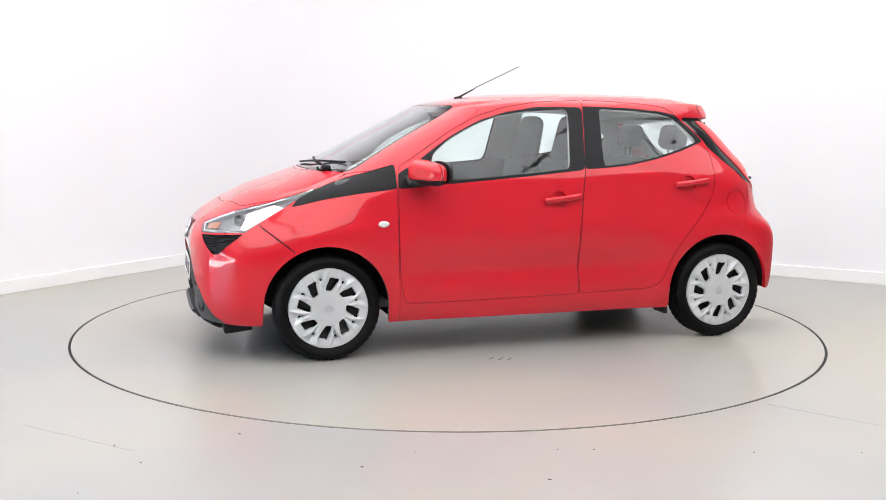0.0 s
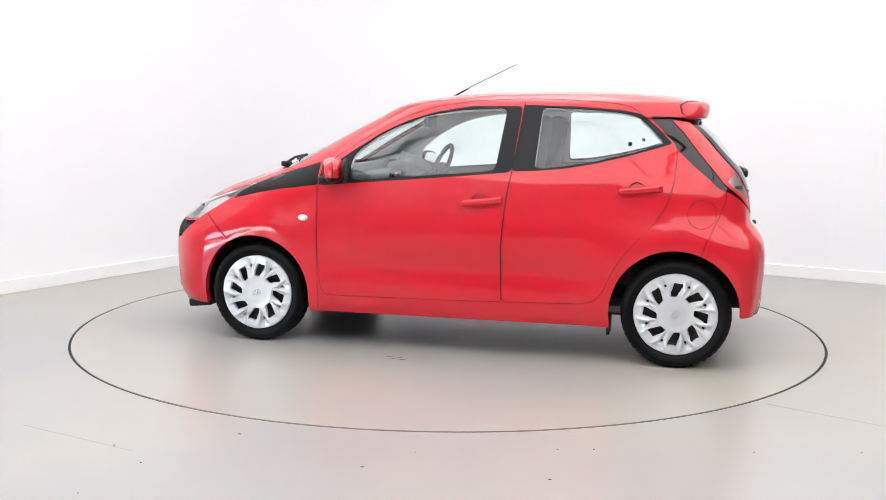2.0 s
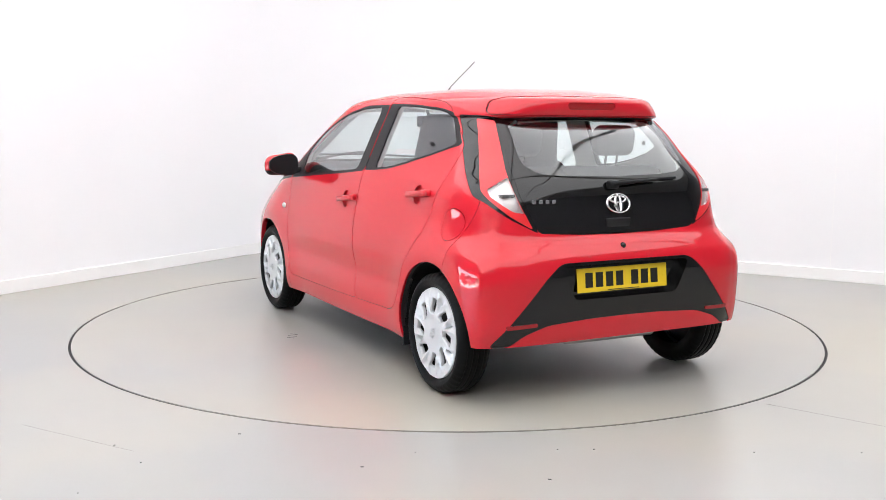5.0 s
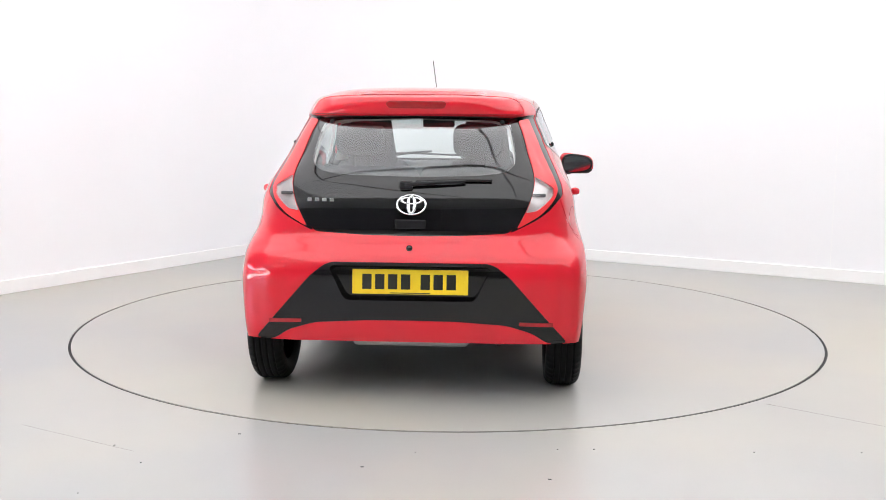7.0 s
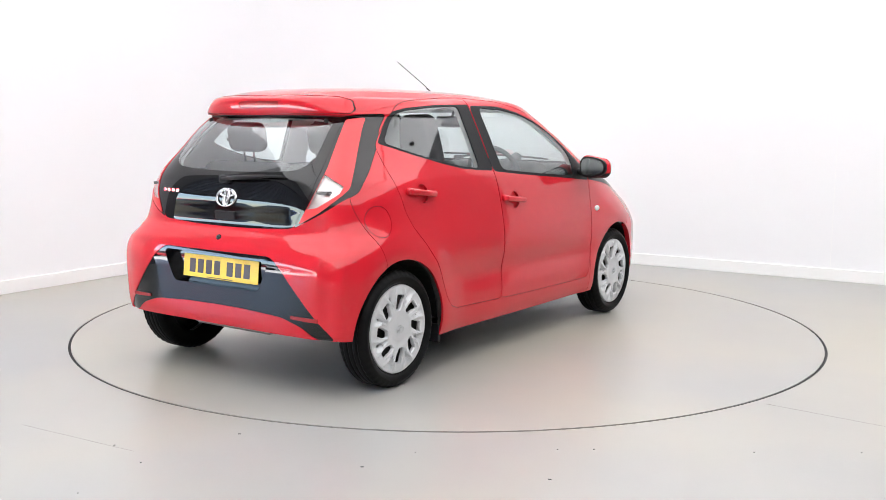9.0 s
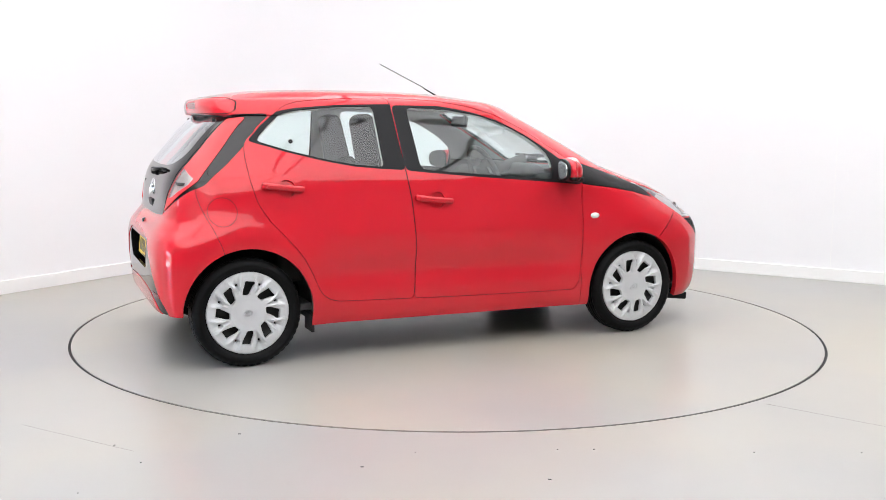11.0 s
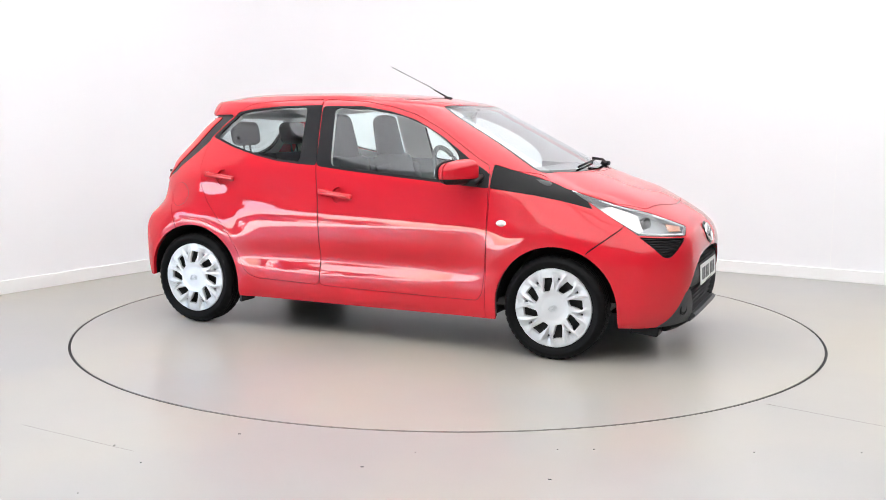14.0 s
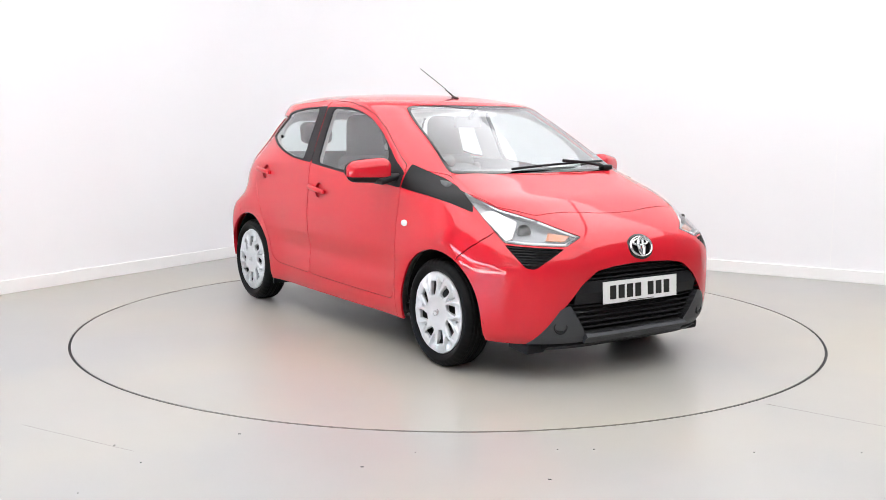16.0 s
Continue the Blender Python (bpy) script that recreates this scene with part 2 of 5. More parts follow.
wall("wall_behind_right", P_R, P_B, ROOM_H, label="plain grey hall wall", mat=M_HALL)
wall("wall_behind_left", P_B, P_L, ROOM_H, label="plain grey hall wall", mat=M_HALL)
M_YARD = material("concrete_yard", (0.60, 0.60, 0.59), 0.8, vary=0.1, scale=12, big=0.4)
bm = bmesh.new()
far = [CORNER + DIR_L * -60 - DIR_R * 0.05, CORNER + DIR_L * 80 - DIR_R * 0.05, CORNER + DIR_L * 80 - DIR_R * 200, CORNER + DIR_L * -60 - DIR_R * 200]
bm.faces.new([bm.verts.new((p.x, p.y, -0.02)) for p in far])
bmesh.ops.recalc_face_normals(bm, faces=bm.faces)
tagged(mesh_object("ground", bm, M_YARD), "pale concrete yard outside the doorway", "ground", kind="structure")


def slab(name, z0, z1, mat, label, cat):
    """The room's square, as one plate; the floor leaves a round pit for the turntable."""
    bm = bmesh.new()
    c = [CORNER, P_L, P_B, P_R]
    lo, hi = [bm.verts.new((p.x, p.y, z0)) for p in c], [bm.verts.new((p.x, p.y, z1)) for p in c]
    bm.faces.new(lo[::-1])
    bm.faces.new(hi)
    for i in range(4):
        bm.faces.new((lo[i], lo[(i + 1) % 4], hi[(i + 1) % 4], hi[i]))
    bmesh.ops.recalc_face_normals(bm, faces=bm.faces)
    return tagged(mesh_object(name, bm, mat), label, cat, kind="structure")


def floor_with_pit():
    """The screed with a round opening; a ring of quads joins the hole to the room's outline."""
    n = 256
    r = RING + 0.008
    c = [CORNER, P_R, P_B, P_L]
    bm = bmesh.new()
    rim, low, out = [], [], []
    for k in range(n):
        a = k * math.tau / n
        d = Vector((math.cos(a), math.sin(a), 0))
        far = 1e9
        for i in range(4):
            p, q = c[i], c[(i + 1) % 4]
            e = q - p
            den = d.x * e.y - d.y * e.x
            if abs(den) > 1e-9:
                s = (p.x * e.y - p.y * e.x) / den
                u = (p.x * d.y - p.y * d.x) / den
                if s > 0 and -1e-6 <= u <= 1 + 1e-6:
                    far = min(far, s)
        rim.append(bm.verts.new((r * d.x, r * d.y, 0)))
        low.append(bm.verts.new((r * d.x, r * d.y, -0.12)))
        out.append(bm.verts.new((far * d.x, far * d.y, 0)))
    for k in range(n):
        j = (k + 1) % n
        bm.faces.new((rim[k], out[k], out[j], rim[j]))
        bm.faces.new((low[k], rim[k], rim[j], low[j]))
    bm.faces.new(low)
    bmesh.ops.recalc_face_normals(bm, faces=bm.faces)
    return tagged(mesh_object("floor", bm, M_FLOOR), "polished pale grey screed floor round a turntable", "floor", kind="structure")


floor_with_pit()
bm = bmesh.new()
for k in range(14):
    x, y = random.uniform(-2.6, 2.6), random.uniform(-3.6, -2.35)
    r = random.uniform(0.001, 0.0024)
    box(bm, x - r * 1.6, x + r * 1.6, y - r, y + r, 0, 0.002)
for x, y in ((-0.84, -2.25 - 0.06), (0.37, -2.79), (-0.31, -2.68)):
    box(bm, x - 0.006, x + 0.006, y - 0.003, y + 0.003, 0, 0.002)
tagged(mesh_object("grit", bm, M_GREYPL), "tiny dark specks of grit on the floor", "grit", kind="stuff")

M_HAIRLINE = material("floor_hairline", (0.25, 0.24, 0.22), 0.7, vary=0.2)
for a, b in (((-1.77, -2.21), (-1.20, -2.53)), ((1.456, -1.81), (2.05, -2.29))):
    ln, turn = math.hypot(b[0] - a[0], b[1] - a[1]), math.degrees(math.atan2(b[1] - a[1], b[0] - a[0]))
    bm = bmesh.new()
    box(bm, 0, ln, -0.0005, 0.0005, -0.001, 0.0006)
    crack = tagged(mesh_object("trim_hairline", bm, M_HAIRLINE), "faint hairline crack in the screed floor", "crack", kind="structure")
    crack.matrix_world = pose(a[0], a[1], 0, 0, 0, turn)
slab("ceiling", ROOM_H, ROOM_H + 0.2, M_CEIL, "white ceiling with light panels", "ceiling")


# ---- the half-raised shutter and the parked cars in the yard ----
M_SLAT = material("grey_shutter_paint", (0.10, 0.10, 0.11), 0.45, vary=0.06)


def wall_matrix(along_wall, out, z=0.0):
    """A place by the left wall: metres from the corner, metres outside it."""
    p = CORNER + DIR_L * along_wall - DIR_R * out
    return Matrix(((DIR_L.x, DIR_R.x, 0, p.x), (DIR_L.y, DIR_R.y, 0, p.y), (0, 0, 1, z), (0, 0, 0, 1)))


def roller_shutter():
    root = tagged(new("roller_shutter"), "half-raised grey roller shutter of ribbed metal slats", "shutter")
    root.matrix_world = wall_matrix(DOOR0, 0.1)
    span = DOOR1 - DOOR0
    bm = bmesh.new()
    prof = [(-.012, 0), (-.004, .02), (.012, .05), (-.004, .085), (-.012, .098)]
    a = [bm.verts.new((0.02, y, z)) for y, z in prof]
    b = [bm.verts.new((span - 0.02, y, z)) for y, z in prof]
    for k in range(4):
        bm.faces.new((a[k], b[k], b[k + 1], a[k + 1]))
    bm.faces.new(a[::-1])
    bm.faces.new(b)
    first_slat = part("slat", bm, M_SLAT, root)
    first_slat.location.z = SHUT_Z
    for k in range(1, 17):
        o = new("slat", first_slat.data)
        o.parent = root
        o.location.z = SHUT_Z + 0.1 * k
    bm = bmesh.new()
    box(bm, 0.02, span - 0.02, -0.03, 0.03, SHUT_Z - 0.07, SHUT_Z - 0.002, 0.008)
    part("bottom_bar", bm, M_SLAT, root)
    for x in (0.0, span - 0.06):
        bm = bmesh.new()
        box(bm, x, x + 0.06, -0.05, 0.05, 0, DOOR_H - 0.01, 0.004)
        part("guide_rail", bm, M_STEEL, root)
    return root


SHUT_Z = 1.5
roller_shutter()


def parked_car(m, paint, label, van=False):
    """A parked car: lower body, glazed cabin with a painted roof, lamps and four wheels."""
    root = tagged(new("parked_car"), label, "car", "cars parked in the yard")
    root.matrix_world = m
    tall = 1.0 if not van else 1.16
    bm = bmesh.new()
    prism(bm, [(-2.05, .28), (-2.08, .62), (-1.98, .86), (-1.0, .95), (.95, .95), (1.75, .80), (2.05, .66), (2.08, .30), (1.75, .22), (-1.75, .22)], 1.72, Matrix.Translation((0, -.86, 0)), .06)
    part("body", bm, paint, root, "", True)
    bm = bmesh.new()
    prism(bm, [(-1.85, .90), (-1.45, 1.40 * tall), (.10, 1.42 * tall), (1.05, .92)], 1.46, Matrix.Translation((0, -.73, 0)), .05)
    part("cabin_glass", bm, M_GLOSSBLACK, root, "dark glazed cabin", True)
    bm = bmesh.new()
    prism(bm, [(-1.50, 1.385 * tall), (-1.40, 1.45 * tall), (.02, 1.47 * tall), (.16, 1.40 * tall)], 1.40, Matrix.Translation((0, -.70, 0)), .02)
    part("roof", bm, paint, root, "", True)
    for y in (-.62, .62):
        for x, mat, nm in ((2.02, M_CHROME, "headlight"), (-2.06, M_BRAKE, "tail_light")):
            bm = bmesh.new()
            soft_box(bm, (.10, .34, .13), pose(x, y, .66), .03, 2)
            part(nm, bm, mat, root, "", True)
    for x in (-1.28, 1.30):
        for y in (-.80, .80):
            bm = bmesh.new()
            lathe(bm, [(.02, .10), (.20, .10), (.22, .06), (.30, .10), (.32, .05), (.32, -.08), (.02, -.08)], 24)
            bmesh.ops.recalc_face_normals(bm, faces=bm.faces)
            if y < 0:
                bmesh.ops.rotate(bm, verts=bm.verts, cent=(0, 0, 0), matrix=Matrix.Rotation(math.pi, 3, "Z"))
            w = part("wheel", bm, M_RUBBER, root, "black tyre", True)
            w.location = (x, y, .32)
    return root


YARD_PAINTS = {
    "red": M_RED,
    "blue": material("dark_blue_car_paint", (0.012, 0.03, 0.10), 0.4, coat=1.0, vary=0.02),
    "silver": material("silver_car_paint", (0.45, 0.46, 0.48), 0.35, metal=0.5, coat=1.0, vary=0.02),
    "white": material("white_car_paint", (0.75, 0.76, 0.77), 0.4, coat=1.0, vary=0.02),
    "black": material("black_car_paint", (0.01, 0.01, 0.012), 0.4, coat=1.0, vary=0.02),
}
for dist, colour in ((5.2, "black"), (7.8, "blue"), (10.4, "red"), (13.0, "silver"), (15.6, "blue"), (18.2, "white"), (20.8, "black"), (23.4, "silver")):
    parked_car(wall_matrix(dist, 5.6, -0.02) @ Matrix.Rotation(radians(-84), 4, "Z"), YARD_PAINTS[colour], colour + " car parked on the concrete yard outside the shutter", colour in ("white", "silver"))

# light panels under the ceiling, out of view above the turntable
M_PANEL = glow("light_panel_diffuser", (0.985, 0.99, 1.0), 0.150)


def ceiling_light(x, y, sx, sy, turn):
    root = tagged(new("ceiling_light"), "long white luminous panel fixed under the ceiling", "light", "ceiling lights")
    root.matrix_world = pose(x, y, ROOM_H - 0.06, 0, 0, turn)
    bm = bmesh.new()
    for a, b, c, d in ((-sx, sx, -sy - 0.03, -sy), (-sx, sx, sy, sy + 0.03), (-sx - 0.03, -sx, -sy - 0.03, sy + 0.03), (sx, sx + 0.03, -sy - 0.03, sy + 0.03)):
        box(bm, a, b, c, d, -0.02, 0.06)
    part("frame", bm, M_SKIRT, root)
    bm = bmesh.new()
    box(bm, -sx, sx, -sy, sy, -0.005, 0.02)
    part("diffuser", bm, M_PANEL, root)
    return root


BIS = (DIR_L + DIR_R).normalized()
ACR = (DIR_R - DIR_L).normalized()
for off in (-3.9, -1.3, 1.3, 3.9):
    for far in (4.6, 10.2):
        p = CORNER + BIS * far + ACR * off
        ceiling_light(p.x, p.y, 1.26, 2.76, math.degrees(math.atan2(BIS.y, BIS.x)) - 90)


# ---- the turntable ----
def turntable():
    root = tagged(new("turntable"), "round flush turntable of grey screed with a black edge", "turntable")
    bm = bmesh.new()
    n = 256
    prof = [(0.0001, 0.0), (RING - 0.008, 0.0), (RING - 0.008, -0.1)]
    lathe(bm, prof, n, "z")
    bmesh.ops.recalc_face_normals(bm, faces=bm.faces)
    part("disc", bm, M_FLOOR, root)
    bm = bmesh.new()
    lathe(bm, [(RING - 0.0075, -0.004), (RING + 0.0075, -0.004), (RING + 0.0075, -0.08)], n, "z")
    part("edge_gap", bm, M_DARK, root, "black rubber edge seal")
    return root


disc = turntable()
# ---- the car's outer skin ----
# rings from the sill to the roof: height, nose, half width, tail, and how far and how squarely the corners turn
R_Z = [.195, .24, .32, .45, .57, .655, .71, .76, .82, .88, .93, .975, 1.005, 1.06, 1.13, 1.21, 1.283, 1.293, 1.344, 1.374, 1.394, 1.413, 1.427, 1.436, 1.441, 1.443]
R_NOSE = [2.985, 3.008, 3.024, 3.03, 3.03, 3.012, 2.972, 2.91, 2.81, 2.69, 2.54, 2.41, 2.325, 2.205, 2.065, 1.91, 1.765, 1.745, 1.65, 1.57, 1.47, 1.36, 1.23, 1.08, .92, .80]
R_NOSE_LEN = [.60, .62, .64, .66, .68, .72, .74, .74, .72, .68, .63, .58, .52, .45, .39, .35, .32, .32, .32, .34, .40, .46, .50, .38, .22, .06]
R_NOSE_POW = [4.4, 4.6, 4.7, 4.7, 4.5, 4.1, 3.7, 3.4, 3.3, 3.2, 3.1, 3.1, 3.1, 3.2, 3.3, 3.4, 3.5, 3.5, 3.5, 3.3, 3.0, 2.8, 2.5, 2.3, 2.3, 2.3]
R_HALF = [.766, .780, .789, .795, .801, .802, .799, .793, .785, .777, .769, .759, .749, .728, .700, .668, .636, .632, .610, .585, .545, .490, .400, .290, .160, .01]
R_TAIL = [-.37, -.41, -.435, -.445, -.45, -.435, -.405, -.372, -.365, -.36, -.35, -.335, -.32, -.285, -.235, -.17, -.09, -.122, -.138, -.130, -.055, .04, .16, .32, .50, .68]
R_TAIL_LEN = [.22, .22, .22, .22, .23, .26, .34, .42, .5, .55, .6, .65, .7, .75, .8, .85, .85, .85, .85, .8, .75, .65, .48, .33, .17, .03]
R_TAIL_POW = [8, 8, 8, 8, 8, 8, 7, 7, 7, 7, 7, 7, 7, 6.5, 6, 6, 6, 6, 5, 4.5, 4, 3.5, 3, 2.6, 2.4, 2.4]
SUB, N_FRONT, N_SIDE, N_TAIL = 5, 46, 64, 44


def along(values, u):
    """A smooth curve through values at the place u, which never overshoots them."""
    i = min(int(u), len(values) - 2)
    f = u - i
    p1, p2 = values[i], values[i + 1]
    p0 = values[i - 1] if i else 2 * p1 - p2
    p3 = values[i + 2] if i + 2 < len(values) else 2 * p2 - p1
    d0, d1, d2 = p1 - p0, p2 - p1, p3 - p2
    m1 = 0 if d0 * d1 <= 0 else math.copysign(min(abs(d0 + d1) / 2, 2 * abs(d0), 2 * abs(d1)), d1)
    m2 = 0 if d1 * d2 <= 0 else math.copysign(min(abs(d1 + d2) / 2, 2 * abs(d1), 2 * abs(d2)), d1)
    return (2 * f**3 - 3 * f**2 + 1) * p1 + (f**3 - 2 * f**2 + f) * m1 + (3 * f**2 - 2 * f**3) * p2 + (f**3 - f**2) * m2


def corner_curve(s, p):
    return 1 - max(0.0, 1 - s**p) ** 0.5


def skin_ring(u):
    """Half an outline, nose to tail, on the side y > 0."""
    z, nose, nlen, npow, half, tail, tlen, tpow = (along(v, u) for v in (R_Z, R_NOSE, R_NOSE_LEN, R_NOSE_POW, R_HALF, R_TAIL, R_TAIL_LEN, R_TAIL_POW))
    pts = []
    for k in range(N_FRONT):
        s = math.sin(math.pi / 2 * k / N_FRONT) ** 0.9
        pts.append((nose - nlen * corner_curve(s, npow), half * s))
    for k in range(N_SIDE):
        f = k / N_SIDE
        pts.append((nose - nlen + (tail + tlen - nose + nlen) * f, half))
    for k in range(N_TAIL + 1):
        s = math.cos(math.pi / 2 * k / N_TAIL) ** 0.8 if k < N_TAIL else 0.0
        pts.append((tail + tlen * corner_curve(s, tpow), half * s))
    out = []
    for x, y in pts:
        t = y / max(half, 1e-6)
        # the folded edges down the bumper corners
        if x > 2.3 and z < 0.68:
            k = 0.018 * max(0.0, 1 - abs(t - 0.90) / 0.10) * min(1.0, (0.68 - z) / 0.12)
            x, y = x + 0.75 * k, y + 0.6 * k
        if x < -0.1 and z < 0.74:
            k = 0.018 * max(0.0, 1 - abs(t - 0.94) / 0.08) * min(1.0, (0.74 - z) / 0.12)
            x, y = x - 0.75 * k, y + 0.6 * k
        side = max(0.0, (t - 0.8) / 0.2)
        # flared arches, waist hollow of the doors
        for cx, cz, k in ((2.34, 0.30, 0.018), (0.0, 0.30, 0.024)):
            r = math.hypot(x - cx, z - cz)
            y += side * k * math.exp(-(((r - 0.34) / 0.13) ** 2))
        y -= side * 0.017 * math.exp(-(((z - 0.465) / 0.072) ** 2)) * math.exp(-(((x - 1.15) / 0.80) ** 4))
        # the shoulder over the tail lamps
        y += side * 0.022 * math.exp(-(((z - 0.92) / 0.10) ** 2)) * max(0.0, min(1.0, (0.30 - x) / 0.35))
        # the sides bow slightly in plan
        y -= side * 0.017 * min(1.6, ((x - 1.35) / 1.0) ** 2)
        out.append((x, y, z))
    return out


def skin_grid():
    n = (len(R_Z) - 1) * SUB
    return [skin_ring(i / SUB) for i in range(n + 1)]


# ---- panels are cut out of the skin along their outlines ----
OX, OY = -1.4267, 0.0695
BODY, GAP, HOLE = 0, 1, 2
SIDE, REAR, TOP = ((1, 0, 0), (0, 0, 1)), ((0, 1, 0), (0, 0, 1)), ((1, 0, 0), (0, 1, 0))
NOSE45, TAIL45 = ((-0.643, 0.766, 0), (0, 0, 1)), ((0.643, 0.766, 0), (0, 0, 1))


def half_skin():
    """The half with y > 0, each vertex with its smooth normal in a layer."""
    grid = np.array(skin_grid())
    du, dv = np.gradient(grid, axis=1), np.gradient(grid, axis=0)
    n = np.cross(du, dv)
    n /= np.linalg.norm(n, axis=2, keepdims=True) + 1e-12
    if n[10, 80, 1] < 0:
        n = -n
    n[:, 0, 1] = n[:, -1, 1] = 0
    n[-2:] = (0, 0, 1)
    bm = bmesh.new()
    layer = bm.verts.layers.float_vector.new("smooth")
    bm.faces.layers.int.new("region")
    rows = []
    for row, nrow in zip(grid, n):
        vs = []
        for p, q in zip(row, nrow):
            v = bm.verts.new(p)
            v[layer] = Vector(q)
            vs.append(v)
        rows.append(vs)
    for a, b in zip(rows, rows[1:]):
        for k in range(len(a) - 1):
            bm.faces.new((a[k], a[k + 1], b[k + 1], b[k]))
    bm.normal_update()
    f = min(bm.faces, key=lambda f: (f.calc_center_median() - Vector((1.2, 0.8, 0.6))).length)
    if f.normal.y < 0:
        bmesh.ops.reverse_faces(bm, faces=bm.faces)
        bm.normal_update()
    return bm


def rounded(pts, r, steps=3):
    """The outline with each corner turned over at most r."""
    out, n = [], len(pts)
    for i in range(n):
        p, a, b = Vector(pts[i]), Vector(pts[i - 1]), Vector(pts[(i + 1) % n])
        la, lb = (a - p).length, (b - p).length
        d = min(r, 0.45 * la, 0.45 * lb)
        s, e = p + (a - p) * (d / la), p + (b - p) * (d / lb)
        for k in range(steps + 1):
            t = k / steps
            out.append(tuple((1 - t) ** 2 * s + 2 * t * (1 - t) * p + t * t * e))
    return out


def area2(p):
    return sum(p[i - 1][0] * p[i][1] - p[i][0] * p[i - 1][1] for i in range(len(p)))


def inset(p, d):
    sgn = 1 if area2(p) > 0 else -1
    out, n = [], len(p)
    for i in range(n):
        a, b, c = Vector(p[i - 1]), Vector(p[i]), Vector(p[(i + 1) % n])
        e, f = (b - a), (c - b)
        if e.length < 1e-7 or f.length < 1e-7:
            continue
        e, f = e.normalized(), f.normalized()
        m = Vector((-e.y - f.y, e.x + f.x))
        k = 1 + e.dot(f)
        out.append(tuple(b + m * (sgn * d / max(k, 0.4))))
    return out


def inside(p, a, b):
    c = False
    for i in range(len(p)):
        (x0, y0), (x1, y1) = p[i - 1], p[i]
        if (y0 > b) != (y1 > b) and a < (x1 - x0) * (b - y0) / (y1 - y0) + x0:
            c = not c
    return c


def facing(proj, low, where):
    """Which faces an outline may cut: those turned to its side, within a stretch."""
    if proj is SIDE:
        d = Vector((0, 1, 0))
    elif proj is TOP:
        d = Vector((0, 0, 1))
    elif proj is NOSE45:
        d = Vector((0.766, 0.643, 0))
    elif proj is TAIL45:
        d = Vector((-0.766, 0.643, 0))
    else:
        d = Vector((1, 0, 0)) if low > 0 else Vector((-1, 0, 0))
    if low < -1:
        return lambda f: where(f.calc_center_median())
    return lambda f: f.normal.dot(d) > abs(low) and where(f.calc_center_median())


def cut(bm, poly, proj, ok):
    A, B = Vector(proj[0]), Vector(proj[1])
    D = A.cross(B)
    x0, x1 = min(p[0] for p in poly) - 0.02, max(p[0] for p in poly) + 0.02
    y0, y1 = min(p[1] for p in poly) - 0.02, max(p[1] for p in poly) + 0.02
    cand = set()
    for f in bm.faces:
        c = f.calc_center_median()
        if x0 < c.dot(A) < x1 and y0 < c.dot(B) < y1 and ok(f):
            cand.add(f)
    for i in range(len(poly)):
        p, q = poly[i - 1], poly[i]
        e = (q[0] - p[0], q[1] - p[1])
        ln = math.hypot(*e)
        if ln < 1e-6:
            continue
        lo0, hi0 = min(p[0], q[0]) - 1e-4, max(p[0], q[0]) + 1e-4
        lo1, hi1 = min(p[1], q[1]) - 1e-4, max(p[1], q[1]) + 1e-4
        near = []
        for f in cand:
            ca = [v.co.dot(A) for v in f.verts]
            if min(ca) > hi0 or max(ca) < lo0:
                continue
            cb = [v.co.dot(B) for v in f.verts]
            if min(cb) > hi1 or max(cb) < lo1:
                continue
            near.append(f)
        if not near:
            continue
        geom = near + list({v for f in near for v in f.verts}) + list({e for f in near for e in f.edges})
        normal = A * (-e[1] / ln) + B * (e[0] / ln)
        r = bmesh.ops.bisect_plane(bm, geom=geom, dist=1e-5, plane_co=A * p[0] + B * p[1], plane_no=normal)
        cand.update(g for g in r["geom"] if isinstance(g, bmesh.types.BMFace))
    return [f for f in cand if f.is_valid]


def region(bm, label, pts, proj, low=0.15, where=lambda c: True, gap=0.0, r=0.02, only=None):
    """Marks the faces within an outline; gap leaves a seam round them."""
    lay = bm.faces.layers.int["region"]
    A, B = Vector(proj[0]), Vector(proj[1])
    bm.normal_update()
    ok = facing(proj, low, where)
    poly = rounded(pts, r) if r else [tuple(p) for p in pts]
    steps = [(poly, GAP if gap else label)]
    if gap:
        steps.append((inset(poly, gap), label))
    for outline, mark in steps:
        faces = cut(bm, outline, proj, ok)
        bm.normal_update()
        for f in faces:
            c = f.calc_center_median()
            if (only is None or f[lay] in only) and inside(outline, c.dot(A), c.dot(B)):
                f[lay] = mark
        if gap and only is not None:
            only = set(only) | {GAP}


LABELS = {}


def lab(name):
    return LABELS.setdefault(name, len(LABELS) + 10)


def circle(cx, cy, r, n=40, sx=1.0):
    return [(cx + sx * r * math.cos(k * math.tau / n), cy + r * math.sin(k * math.tau / n)) for k in range(n)]


